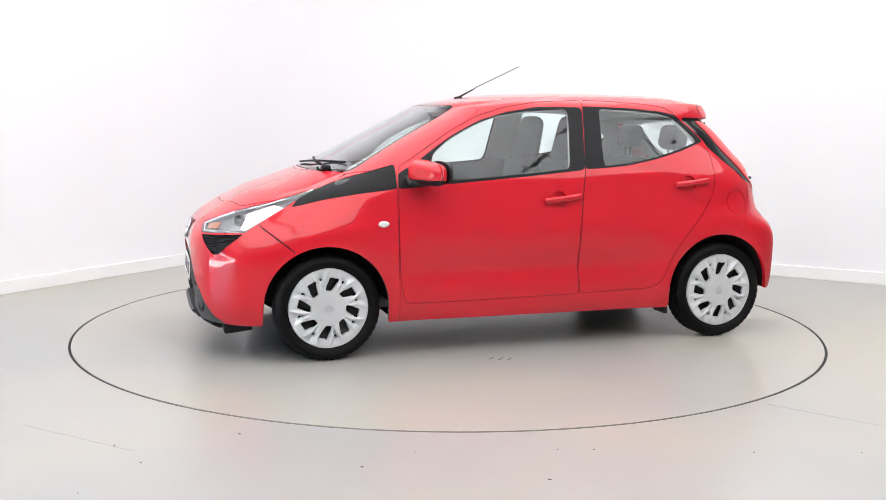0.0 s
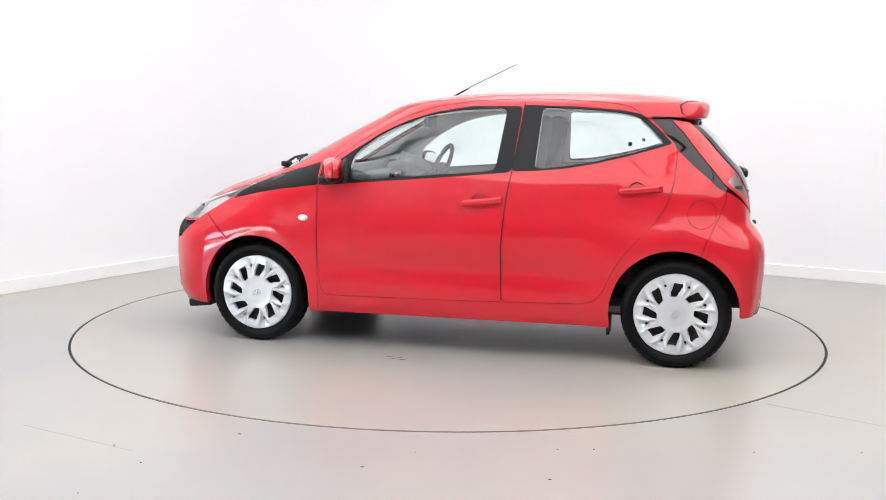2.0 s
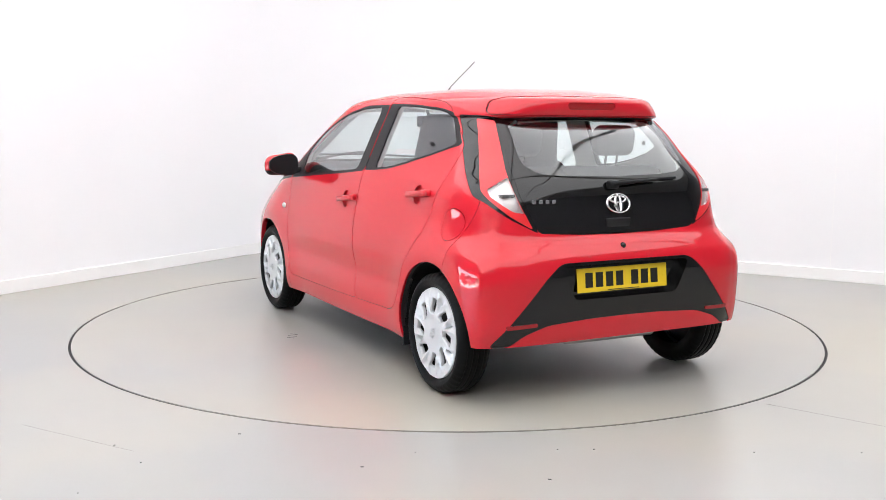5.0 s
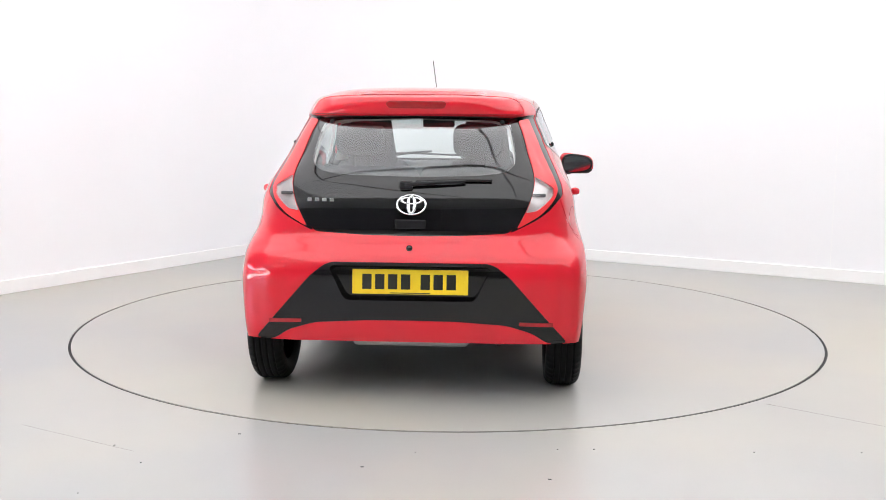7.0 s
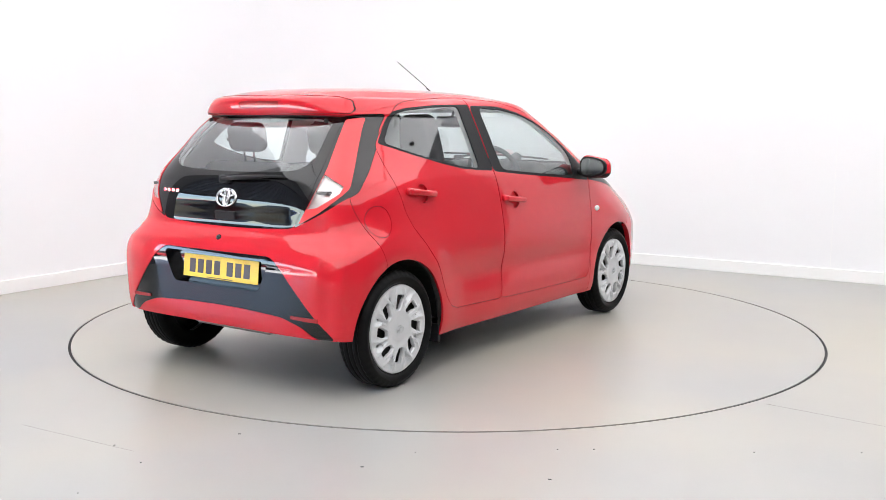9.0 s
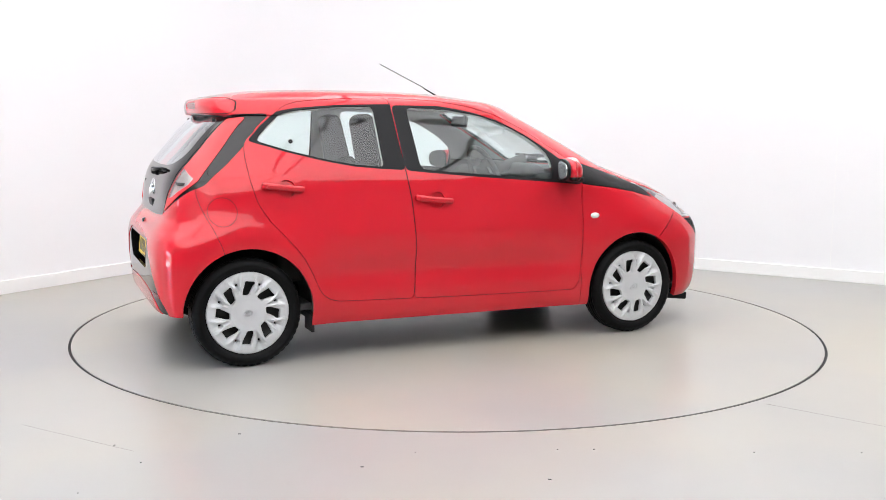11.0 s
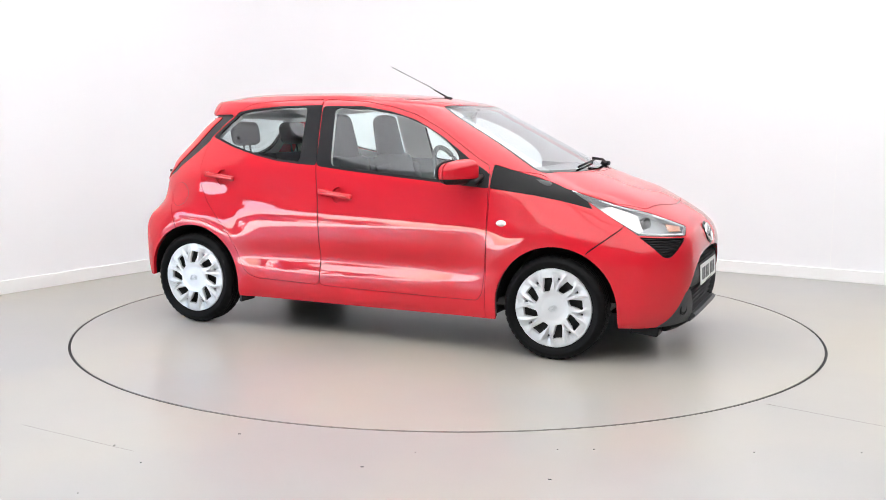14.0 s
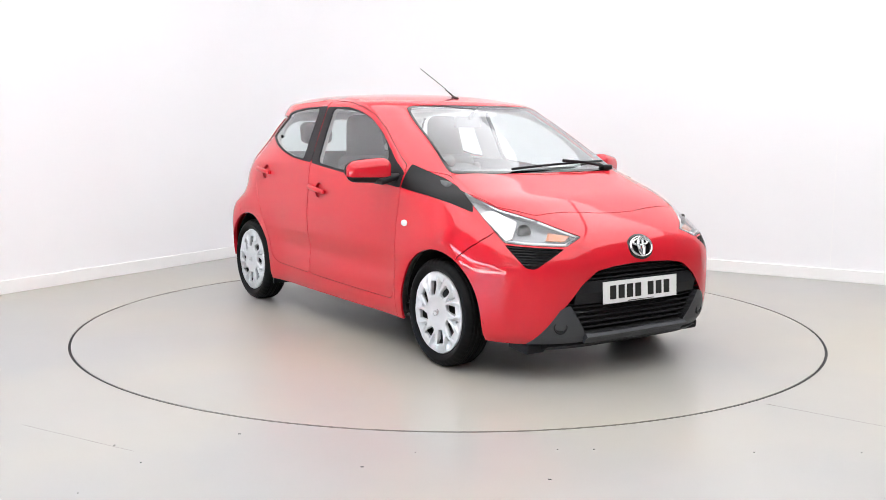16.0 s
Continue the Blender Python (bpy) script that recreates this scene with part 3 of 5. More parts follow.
# outlines, in metres from the rear axle's middle
REAR_DOOR = [(.831, 1.393), (.635, 1.388), (.411, 1.374), (.313, 1.363), (.249, 1.341), (.202, 1.302), (.091, 1.212), (.024, 1.151), (.021, 1.063), (.030, .956), (.060, .849), (.114, .757), (.192, .673), (.283, .569), (.337, .473), (.378, .376), (.417, .334), (.479, .313), (.685, .308), (.911, .303), (.921, .457), (.918, .62), (.90, .84), (.874, 1.0), (.852, 1.18)]
FRONT_DOOR = [(.831, 1.393), (1.12, 1.379), (1.313, 1.348), (1.474, 1.302), (1.635, 1.223), (1.779, 1.132), (1.889, 1.061), (1.946, 1.031), (1.959, 1.001), (1.966, .91), (1.968, .628), (1.96, .436), (1.947, .332), (1.92, .293), (1.768, .290), (1.449, .294), (1.131, .298), (.911, .303), (.921, .457), (.918, .62), (.90, .84), (.874, 1.0), (.852, 1.18)]
FRONT_FRAME = [(.842, 1.351), (1.121, 1.350), (1.314, 1.319), (1.474, 1.273), (1.634, 1.195), (1.777, 1.102), (1.855, 1.047), (1.965, .985), (1.972, .905), (1.757, .924), (1.443, .949), (1.13, .975), (.875, 1.0)]
FRONT_GLASS = [(.925, 1.343), (1.185, 1.330), (1.378, 1.298), (1.538, 1.242), (1.666, 1.172), (1.755, 1.099), (1.782, 1.047), (1.78, .938), (1.443, .965), (1.129, .991), (.965, 1.006)]
REAR_FRAME = [(.84, 1.357), (.544, 1.349), (.317, 1.331), (.215, 1.312), (.15, 1.262), (.046, 1.158), (.238, 1.100), (.434, 1.052), (.593, 1.023), (.751, 1.009), (.872, 1.003)]
REAR_GLASS = [(.735, 1.346), (.544, 1.340), (.33, 1.322), (.235, 1.302), (.17, 1.25), (.085, 1.16), (.245, 1.110), (.436, 1.063), (.596, 1.034), (.755, 1.02)]
BONNET = [(2.39, -.1), (2.388, .06), (2.362, .336), (2.212, .612), (2.37, .652), (2.61, .598), (2.765, .480), (2.832, .13), (2.842, -.1)]
WINDSCREEN = [(-.1, 1.362), (.2, 1.362), (.42, 1.357), (.478, 1.348), (.519, 1.261), (.55, 1.137), (.588, 1.035), (.602, .990), (.336, .990), (-.1, .991)]
FENDER = [(1.962, .1), (1.962, .3), (1.972, .9), (1.962, 1.005), (2.07, 1.005), (2.21, .985), (2.37, .917), (2.55, .855), (2.70, .80), (2.692, .724), (2.515, .585), (2.5, .1)]
TRIM = [(1.972, 1.036), (2.085, 1.003), (2.214, .968), (2.40, .906), (2.49, .852), (2.525, .812), (2.36, .852), (2.2, .880), (1.972, .908)]
HEADLAMP = [(-1.028, .912), (-1.2295, .836), (-1.413, .790), (-1.636, .713), (-1.561, .669), (-1.262, .682), (-1.160, .780)]
LAMP_INSERT = [(-1.262, .676), (-1.553, .662), (-1.414, .567), (-1.372, .571)]
FRONT_BUMPER = [(2.5, .573), (2.692, .724), (2.70, .80), (2.72, .835), (3.3, .835), (3.3, .05), (2.5, .05)]
GRILLE = [(-.1, .575), (.05, .574), (.2, .566), (.30, .549), (.388, .49), (.497, .361), (.605, .205), (.62, .1), (-.1, .1)]
FOG_PANEL = [(.50, .372), (.452, .392), (.345, .238), (.335, .1), (.66, .1), (.605, .205)]
TAILGATE = [(-.1, 1.291), (.26, 1.288), (.44, 1.284), (.475, 1.275), (.503, 1.165), (.533, 1.03), (.53, .94), (.445, .766), (.2, .752), (-.1, .748)]
TAIL_GLASS = [(-.1, 1.284), (.38, 1.278), (.44, 1.262), (.462, 1.15), (.468, 1.075), (.41, 1.035), (.28, 1.022), (-.1, 1.015)]
SPOILER = [(-.1, 1.389), (.2, 1.390), (.42, 1.382), (.478, 1.365), (.505, 1.317), (.497, 1.296), (-.1, 1.292)]
TAIL_LAMP = [(.54, 1.300), (.42, 1.296), (.30, 1.280), (.270, 1.162), (.236, 1.051), (.172, .932), (.100, .768), (.225, .835), (.340, .905), (.405, .935), (.455, 1.03), (.495, 1.145), (.507, 1.23)]
RED_LENS = [(.44, 1.280), (.345, 1.269), (.303, 1.16), (.262, 1.045), (.207, .94), (.128, .790), (.225, .848), (.33, .926), (.366, .958), (.386, 1.05), (.405, 1.15), (.422, 1.23)]
CLEAR_LENS = [(.250, 1.020), (.338, .966), (.318, .934), (.215, .870), (.168, .862), (.207, .94)]
REAR_BUMPER = [(-.2, 1.0), (-.235, .90), (-.215, .828), (-.165, .72), (-.118, .61), (-.10, .5), (-.1, .05), (-.8, .05), (-.8, 1.0)]
DIFFUSER = [(-.1, .643), (.35, .643), (.385, .63), (.445, .583), (.712, .280), (.62, .280), (.55, .33), (.43, .367), (.2, .38), (-.1, .383)]
PLATE_WELL = [(-.1, .628), (.345, .628), (.358, .615), (.30, .490), (.28, .472), (-.1, .472)]


def cut_car():
    bm = half_skin()
    region(bm, HOLE, circle(2.352, .283, .331, 56) , SIDE, .05, lambda c: c.y > .5 and c.z < .8, r=0)
    region(bm, HOLE, [(2.022, .30), (2.682, .30), (2.69, .1), (2.018, .1)], SIDE, .05, lambda c: c.y > .45 and c.z < .45, r=0)
    region(bm, HOLE, circle(0.008, .283, .334, 56), SIDE, .05, lambda c: c.y > .5 and c.z < .8, r=0)
    region(bm, HOLE, [(-.325, .29), (.338, .29), (.338, .1), (-.325, .1)], SIDE, .05, lambda c: c.y > .5 and c.z < .45, r=0)
    region(bm, HOLE, [(-.9, .05), (-.05, .05), (-.05, .278), (-.30, .278), (-.9, .298)], SIDE, -2, lambda c: c.x < -.05 and c.z < .4, r=0)
    region(bm, lab("front_bumper"), FRONT_BUMPER, SIDE, -2, lambda c: c.x > 2.35, .004, .03, {BODY})
    region(bm, lab("bonnet"), BONNET, TOP, .15, lambda c: c.x > 2.1 and c.z > .7, .004, .03)
    region(bm, lab("windscreen_edge"), WINDSCREEN, REAR, .1, lambda c: c.x > 1.3, .002, .03, {BODY})
    region(bm, lab("windscreen"), inset(rounded(WINDSCREEN, .03), .012), REAR, .1, lambda c: c.x > 1.3, r=0, only={lab("windscreen_edge")})
    region(bm, lab("fender"), FENDER, SIDE, .05, lambda c: c.y > .4, .0025, .02, {BODY})
    region(bm, lab("trim"), TRIM, SIDE, .02, lambda c: c.y > .4, .002, .012, {BODY, lab("fender")})
    region(bm, lab("headlamp"), HEADLAMP, NOSE45, .05, lambda c: c.x > 2.2, .003, .012)
    region(bm, lab("insert"), LAMP_INSERT, NOSE45, .05, lambda c: c.x > 2.5, .002, .012)
    region(bm, lab("rear_door"), REAR_DOOR, SIDE, .1, lambda c: -.1 < c.x < 1.1, .003, .03)
    region(bm, lab("front_door"), FRONT_DOOR, SIDE, .1, lambda c: .7 < c.x < 2.1, .003, .03)
    region(bm, lab("rear_cup"), circle(.215, .915, .046, 28), SIDE, .1, lambda c: c.y > .5, 0, 0, {lab("rear_door")})
    region(bm, lab("front_cup"), circle(1.045, .838, .046, 28), SIDE, .1, lambda c: c.y > .5, 0, 0, {lab("front_door")})
    region(bm, lab("rear_frame"), REAR_FRAME, SIDE, .1, lambda c: c.z > .85, 0, .02, {lab("rear_door")})
    region(bm, lab("front_frame"), FRONT_FRAME, SIDE, .1, lambda c: c.z > .85, 0, .03, {lab("front_door")})
    region(bm, lab("rear_glass"), REAR_GLASS, SIDE, .1, lambda c: c.z > .85, 0, .03, {lab("rear_frame")})
    region(bm, lab("front_glass"), FRONT_GLASS, SIDE, .1, lambda c: c.z > .85, 0, .04, {lab("front_frame")})
    region(bm, lab("spoiler"), SPOILER, REAR, -.02, lambda c: c.x < .2 and c.z > 1.286, .0035, .02, {BODY})
    region(bm, lab("tailgate"), TAILGATE, REAR, -.1, lambda c: c.x < .1 and c.z < 1.3, .005, .03, {BODY})
    region(bm, lab("tail_glass"), TAIL_GLASS, REAR, -.1, lambda c: c.x < .1, 0, .03, {lab("tailgate")})
    region(bm, lab("tail_lamp"), TAIL_LAMP, TAIL45, .05, lambda c: c.x < .3 and c.z < 1.31, .002, .02, {BODY})
    region(bm, lab("red_lens"), RED_LENS, TAIL45, .05, lambda c: c.x < .3, 0, .015, {lab("tail_lamp")})
    region(bm, lab("clear_lens"), CLEAR_LENS, TAIL45, .05, lambda c: c.x < .3, 0, .006, {lab("red_lens"), lab("tail_lamp")})
    region(bm, lab("rear_bumper"), REAR_BUMPER, SIDE, -2, lambda c: c.x < .05 and c.z < .95, .003, .03, {BODY})
    region(bm, lab("diffuser"), DIFFUSER, REAR, -.1, lambda c: c.x < -.2 and c.z < .8, .002, .03, {lab("rear_bumper")})
    region(bm, lab("plate_well"), PLATE_WELL, REAR, -.1, lambda c: c.x < -.2 and c.z < .8, 0, .02, {lab("diffuser")})
    region(bm, lab("reflector"), [(.487, .384), (.64, .380), (.638, .360), (.487, .366)], REAR, -.1, lambda c: c.x < -.2 and c.z < .8, .001, .004, {lab("diffuser"), lab("rear_bumper")})
    region(bm, lab("brake_lamp"), [(-.1, 1.358), (.130, 1.358), (.142, 1.345), (.128, 1.324), (-.1, 1.324)], REAR, -.1, lambda c: c.x < 0, .001, .008, {lab("spoiler")})
    region(bm, lab("fuel_flap"), circle(-.114, .803, .073, 36), SIDE, .1, lambda c: c.y > .5, .0025, 0, {BODY})
    region(bm, lab("grille"), GRILLE, REAR, .1, lambda c: c.x > 2.6 and c.z < .7, .0, .018, {lab("front_bumper")})
    region(bm, lab("fog_panel"), FOG_PANEL, REAR, .05, lambda c: c.x > 2.6 and c.z < .5, 0, .012, {lab("grille"), lab("front_bumper")})
    region(bm, lab("lip"), [(-.1, .232), (.345, .236), (.335, .1), (-.1, .1)], REAR, .02, lambda c: c.x > 2.6 and c.z < .3, 0, 0, {lab("grille")})
    return bm


SKIN = cut_car()


def skin_faces(labels):
    """Polygons of the half with y > 0 under some labels: corner places and their smooth normals."""
    lay, sm = SKIN.faces.layers.int["region"], SKIN.verts.layers.float_vector["smooth"]
    keys = {lab(n) if isinstance(n, str) else n for n in labels}
    return [[(v.index, v.co.copy(), Vector(v[sm]).normalized()) for v in f.verts] for f in SKIN.faces if f[lay] in keys]


SKIN.verts.index_update()


def skin_part(name, labels, mat, parent, label="", sides=(1, -1), lift=0.0, rim=0.012, under_car=True, thick=0.0):
    """One mesh of the skin's faces under some labels, on one side or both, with its edges turned inwards."""
    verts, faces, norms, index = [], [], [], {}
    polys = skin_faces(labels)

    def vert(key, co):
        if key not in index:
            index[key] = len(verts)
            verts.append(co)
        return index[key]

    for s in sides:
        edges = {}
        for poly in polys:
            ids, ns = [], []
            for i, co, n in poly:
                p = co + n * lift
                mid = abs(p.y) < 1e-5
                ids.append(vert((i, 0 if mid and len(sides) > 1 else s), (p.x, s * p.y, p.z)))
                ns.append((n.x, s * n.y, n.z))
            order = range(len(ids)) if s > 0 else range(len(ids) - 1, -1, -1)
            faces.append([ids[k] for k in order])
            norms.extend(ns[k] for k in order)
            for k in range(len(poly)):
                a, b = poly[k], poly[(k + 1) % len(poly)]
                key = tuple(sorted((a[0], b[0])))
                edges[key] = None if key in edges else (a, b)
        if rim:
            for e in edges.values():
                if e is None or (abs(e[0][1].y) < 1e-5 and abs(e[1][1].y) < 1e-5):
                    continue
                (i, a, na), (j, b, nb) = e
                q = [a + na * lift, b + nb * lift, b + nb * (lift - rim), a + na * (lift - rim)]
                m = [Vector((p.x, s * p.y, p.z)) for p in q]
                k = len(verts)
                verts.extend(tuple(p) for p in m)
                f = [k, k + 3, k + 2, k + 1] if s > 0 else [k, k + 1, k + 2, k + 3]
                faces.append(f)
                nn = (Vector(verts[f[1]]) - Vector(verts[f[0]])).cross(Vector(verts[f[2]]) - Vector(verts[f[0]]))
                nn = nn.normalized() if nn.length > 1e-12 else Vector((0, 0, 1))
                norms.extend([tuple(nn)] * 4)
    me = bpy.data.meshes.new(name)
    me.from_pydata(verts, [], faces)
    me.normals_split_custom_set(norms)
    me.materials.append(mat)
    ob = new(name, me)
    ob.parent = parent
    if under_car:
        ob.location = (OX, OY, 0)
    if label:
        tagged(ob, label)
    return ob


def cpart(name, bm, mat, label="", smooth=False):
    """A part of the car, in metres from the rear axle's middle."""
    ob = part(name, bm, mat, car, label, smooth)
    ob.location = (OX, OY, 0)
    return ob


car = tagged(new("car"), "small red five-door hatchback with silver wheel covers on a turntable", "car")

# body and closures
body = skin_part("body", [BODY], M_RED, car)
skin_part("fuel_flap", ["fuel_flap"], M_RED, body, sides=(1,), under_car=False)
skin_part("quarter_patch", ["fuel_flap"], M_RED, body, sides=(-1,), rim=0, under_car=False)
skin_part("bonnet", ["bonnet"], M_RED, car)
front_bumper = skin_part("front_bumper", ["front_bumper"], M_RED, car, rim=0.03)
rear_bumper = skin_part("rear_bumper", ["rear_bumper"], M_RED, car, rim=0.02)
skin_part("windscreen_edge", ["windscreen_edge"], M_GLOSSBLACK, car, "black edge band of the windscreen")
skin_part("windscreen", ["windscreen"], M_SCREEN, car, rim=0)
doors = {}
for s in (1, -1):
    skin_part("wing", ["fender"], M_RED, car, sides=(s,))
    skin_part("wing_trim", ["trim"], M_SATIN, car, "satin black plastic trim above the wing", sides=(s,))
    for k in ("front", "rear"):
        d = doors[k, s] = skin_part(k + "_door", [k + "_door"], M_RED, car, sides=(s,))
        skin_part("window_frame", [k + "_frame"], M_BLACK, d, "black window frame", (s,), -0.001, 0.01, False)
        skin_part("handle_cup", [k + "_cup"], M_RED, d, "", (s,), -0.016, -0.016, False)
        skin_part("window", [k + "_glass"], M_GLASS, d, "tinted side window", (s,), -0.004, 0.0, False)
tailgate = skin_part("tailgate", ["tailgate"], M_GLOSSBLACK, car, "gloss black glazed tailgate", rim=0.015)
skin_part("rear_window", ["tail_glass"], M_REARGLASS, tailgate, "dark tinted rear window", lift=-0.0005, rim=0, under_car=False)
spoiler = skin_part("roof_spoiler", ["spoiler"], M_RED, car, rim=0.03)
skin_part("brake_lamp", ["brake_lamp"], M_BRAKE, spoiler, "red high-level brake lamp", lift=-0.002, under_car=False)
diffuser = skin_part("bumper_insert", ["diffuser"], M_GLOSSBLACK, rear_bumper, "gloss black bumper insert", lift=-0.003, rim=0.03, under_car=False)
skin_part("plate_well", ["plate_well"], M_GLOSSBLACK, rear_bumper, "black recess for the plate", lift=-0.05, rim=-0.048, under_car=False)
for s in (1, -1):
    skin_part("reflector", ["reflector"], M_BRAKE, rear_bumper, "narrow red reflector", (s,), 0.001, 0.01, False)
    tl = skin_part("tail_lamp", ["tail_lamp"], M_GLOSSBLACK, car, "red and clear tail lamp with black border", (s,), -0.002, 0.02)
    skin_part("red_lens", ["red_lens"], M_REDLENS, tl, "red lens", (s,), 0.003, 0.012, False)
    skin_part("clear_lens", ["clear_lens"], M_LENS, tl, "clear lens", (s,), 0.002, 0.004, False)
    skin_part("reflector_bowl", ["clear_lens"], M_REFLECT, tl, "silver reflector bowl", (s,), -0.012, -0.012, False)
    hl = skin_part("headlamp", ["headlamp"], M_LENS, car, "clear swept-back headlamp", (s,), 0.0, 0.006)
    skin_part("bowl", ["headlamp"], M_BOWL, hl, "silver grey reflector housing", (s,), -0.035, -0.033, False)
    skin_part("vane_backing", ["insert"], M_BLACK, front_bumper, "", (s,), -0.014, -0.014, False)
    skin_part("fog_panel", ["fog_panel"], M_GREYPL, front_bumper, "grey plastic lower bumper corner", (s,), 0.0, 0.04, False)
skin_part("lip", ["lip"], M_GREYPL, front_bumper, "dark grey lower bumper lip", lift=0.014, rim=0.02, under_car=False)
skin_part("grille_backing", ["grille"], M_DARK, front_bumper, "black grille recess", lift=-0.07, rim=-0.07, under_car=False)

skin_part("panel_seams", [GAP], M_DARK, car, "dark seams between the panels", lift=-0.004, rim=0)

# inner trim behind the panels, open at the windows
WINDOWS = ("windscreen", "front_glass", "rear_glass", "tail_glass", "clear_lens")
SHUT = [BODY, GAP] + [n for n in LABELS if n not in WINDOWS + ("grille", "lip", "fog_panel", "headlamp", "insert", "plate_well", "front_bumper", "rear_bumper", "diffuser", "reflector", "red_lens")]
inner = skin_part("inner_trim", SHUT, M_TRIM, car, "dark grey inner trim panels", lift=-0.032, rim=0)
for poly in inner.data.polygons:
    poly.material_index = 1 if poly.center.z > 1.0 else 0
inner.data.materials.append(M_HEAD)

TREE = BVHTree.FromBMesh(SKIN)


def side_y(x, z):
    hit = TREE.ray_cast(Vector((x, 3, z)), Vector((0, -1, 0)))[0]
    return hit.y if hit else 0.78


def front_x(y, z):
    hit = TREE.ray_cast(Vector((5, abs(y), z)), Vector((-1, 0, 0)))[0]
    return hit.x if hit else 2.9


def rear_x(y, z):
    hit = TREE.ray_cast(Vector((-3, abs(y), z)), Vector((1, 0, 0)))[0]
    return hit.x if hit else -0.4


def nose_point(a, z, deep, s):
    """A point of the headlamp's view, so far behind the skin."""
    A, D = Vector(NOSE45[0]), Vector((0.766, 0.643, 0))
    o = A * a + Vector((0, 0, z)) + D * 6
    hit = TREE.ray_cast(o, -D)[0] or (o - D * 4)
    p = hit - D * deep
    return Vector((p.x, s * p.y, p.z))


def sweep(bm, pts, w, h, close=False):
    """A bar of height h and depth w (towards -x) along points."""
    rings = []
    for p in pts:
        p = Vector(p)
        rings.append([bm.verts.new(p + Vector((dx, 0, dz))) for dx, dz in ((0, -h / 2), (0.25 * w, 0), (0, h / 2), (-w, h / 2), (-w, -h / 2))])
    for a, b in zip(rings, rings[1:]):
        for k in range(5):
            bm.faces.new((a[k], a[(k + 1) % 5], b[(k + 1) % 5], b[k]))
    bm.faces.new(rings[0])
    bm.faces.new(rings[-1][::-1])
    bmesh.ops.recalc_face_normals(bm, faces=bm.faces)
    return bm


def patch(bm, pts, thick):
    """A flat-ish plate through points in order, given thickness along its normal."""
    pts = [Vector(p) for p in pts]
    n = Vector((0, 0, 0))
    for i in range(1, len(pts) - 1):
        n += (pts[i] - pts[0]).cross(pts[i + 1] - pts[0])
    n.normalize()
    a, b = [bm.verts.new(p) for p in pts], [bm.verts.new(p - n * thick) for p in pts]
    bm.faces.new(a)
    bm.faces.new(b[::-1])
    for i in range(len(pts)):
        bm.faces.new((a[i - 1], b[i - 1], b[i], a[i]))
    bmesh.ops.recalc_face_normals(bm, faces=bm.faces)
    return bm


def ring_emblem(bm, c, u, v, n, ru, rv, w, d):
    """An oval ring facing n; a narrow upright ring and a flat one inside it, or, where w is near 1, a plain disc."""
    c, u, v, n = Vector(c), Vector(u), Vector(v), Vector(n)
    N = 40
    shapes = [(0, 1, 1, w)]
    if w < .5:
        shapes += [(0, .34, .93, .26), (.40, .74, .40, .22)]
    for up, fu, fv, th in shapes:
        rows = []
        tu, tv = min(.98, th / fu), min(.98, th / fv * .8)
        for k, h in ((0, 0), (.15, d), (.85, d), (1, 0)):
            rows.append([bm.verts.new(c + u * ru * fu * (1 - tu * k) * math.cos(i * math.tau / N) + v * rv * (up + fv * (1 - tv * k) * math.sin(i * math.tau / N)) + n * h) for i in range(N)])
        for a, b in zip(rows, rows[1:]):
            for i in range(N):
                bm.faces.new((a[i], a[(i + 1) % N], b[(i + 1) % N], b[i]))
    bmesh.ops.recalc_face_normals(bm, faces=bm.faces)
    return bm


# ---- wheels ----
WHEEL_R = 0.283


def tyre_mesh():
    bm = bmesh.new()
    prof = [(.186, -.062), (.198, -.074), (.225, -.083), (.250, -.082), (.266, -.075), (.276, -.064), (.279, -.058)]
    for c in (-.043, -.014, .014, .043):
        prof += [(.2825, c - .0085), (.2825, c - .0045), (.2765, c - .0035), (.2765, c + .0035), (.2825, c + .0045), (.2825, c + .0085)]
    prof += [(.279, .058), (.276, .064), (.266, .075), (.252, .082), (.2465, .0835), (.244, .0822), (.233, .081), (.224, .074), (.216, .066), (.200, .062), (.186, .060)]
    n = 144
    rings = []
    for r, o in prof:
        ring = []
        for k in range(n):
            q = r
            if k % 3 == 0 and (abs(o) > 0.045 and r > 0.264):
                q = r - 0.0035
            a = k * math.tau / n
            ring.append(bm.verts.new((q * math.cos(a), o, q * math.sin(a))))
        rings.append(ring)
    for a, b in zip(rings, rings[1:]):
        for k in range(n):
            bm.faces.new((a[k], b[k], b[(k + 1) % n], a[(k + 1) % n]))
    bmesh.ops.recalc_face_normals(bm, faces=bm.faces)
    return bm


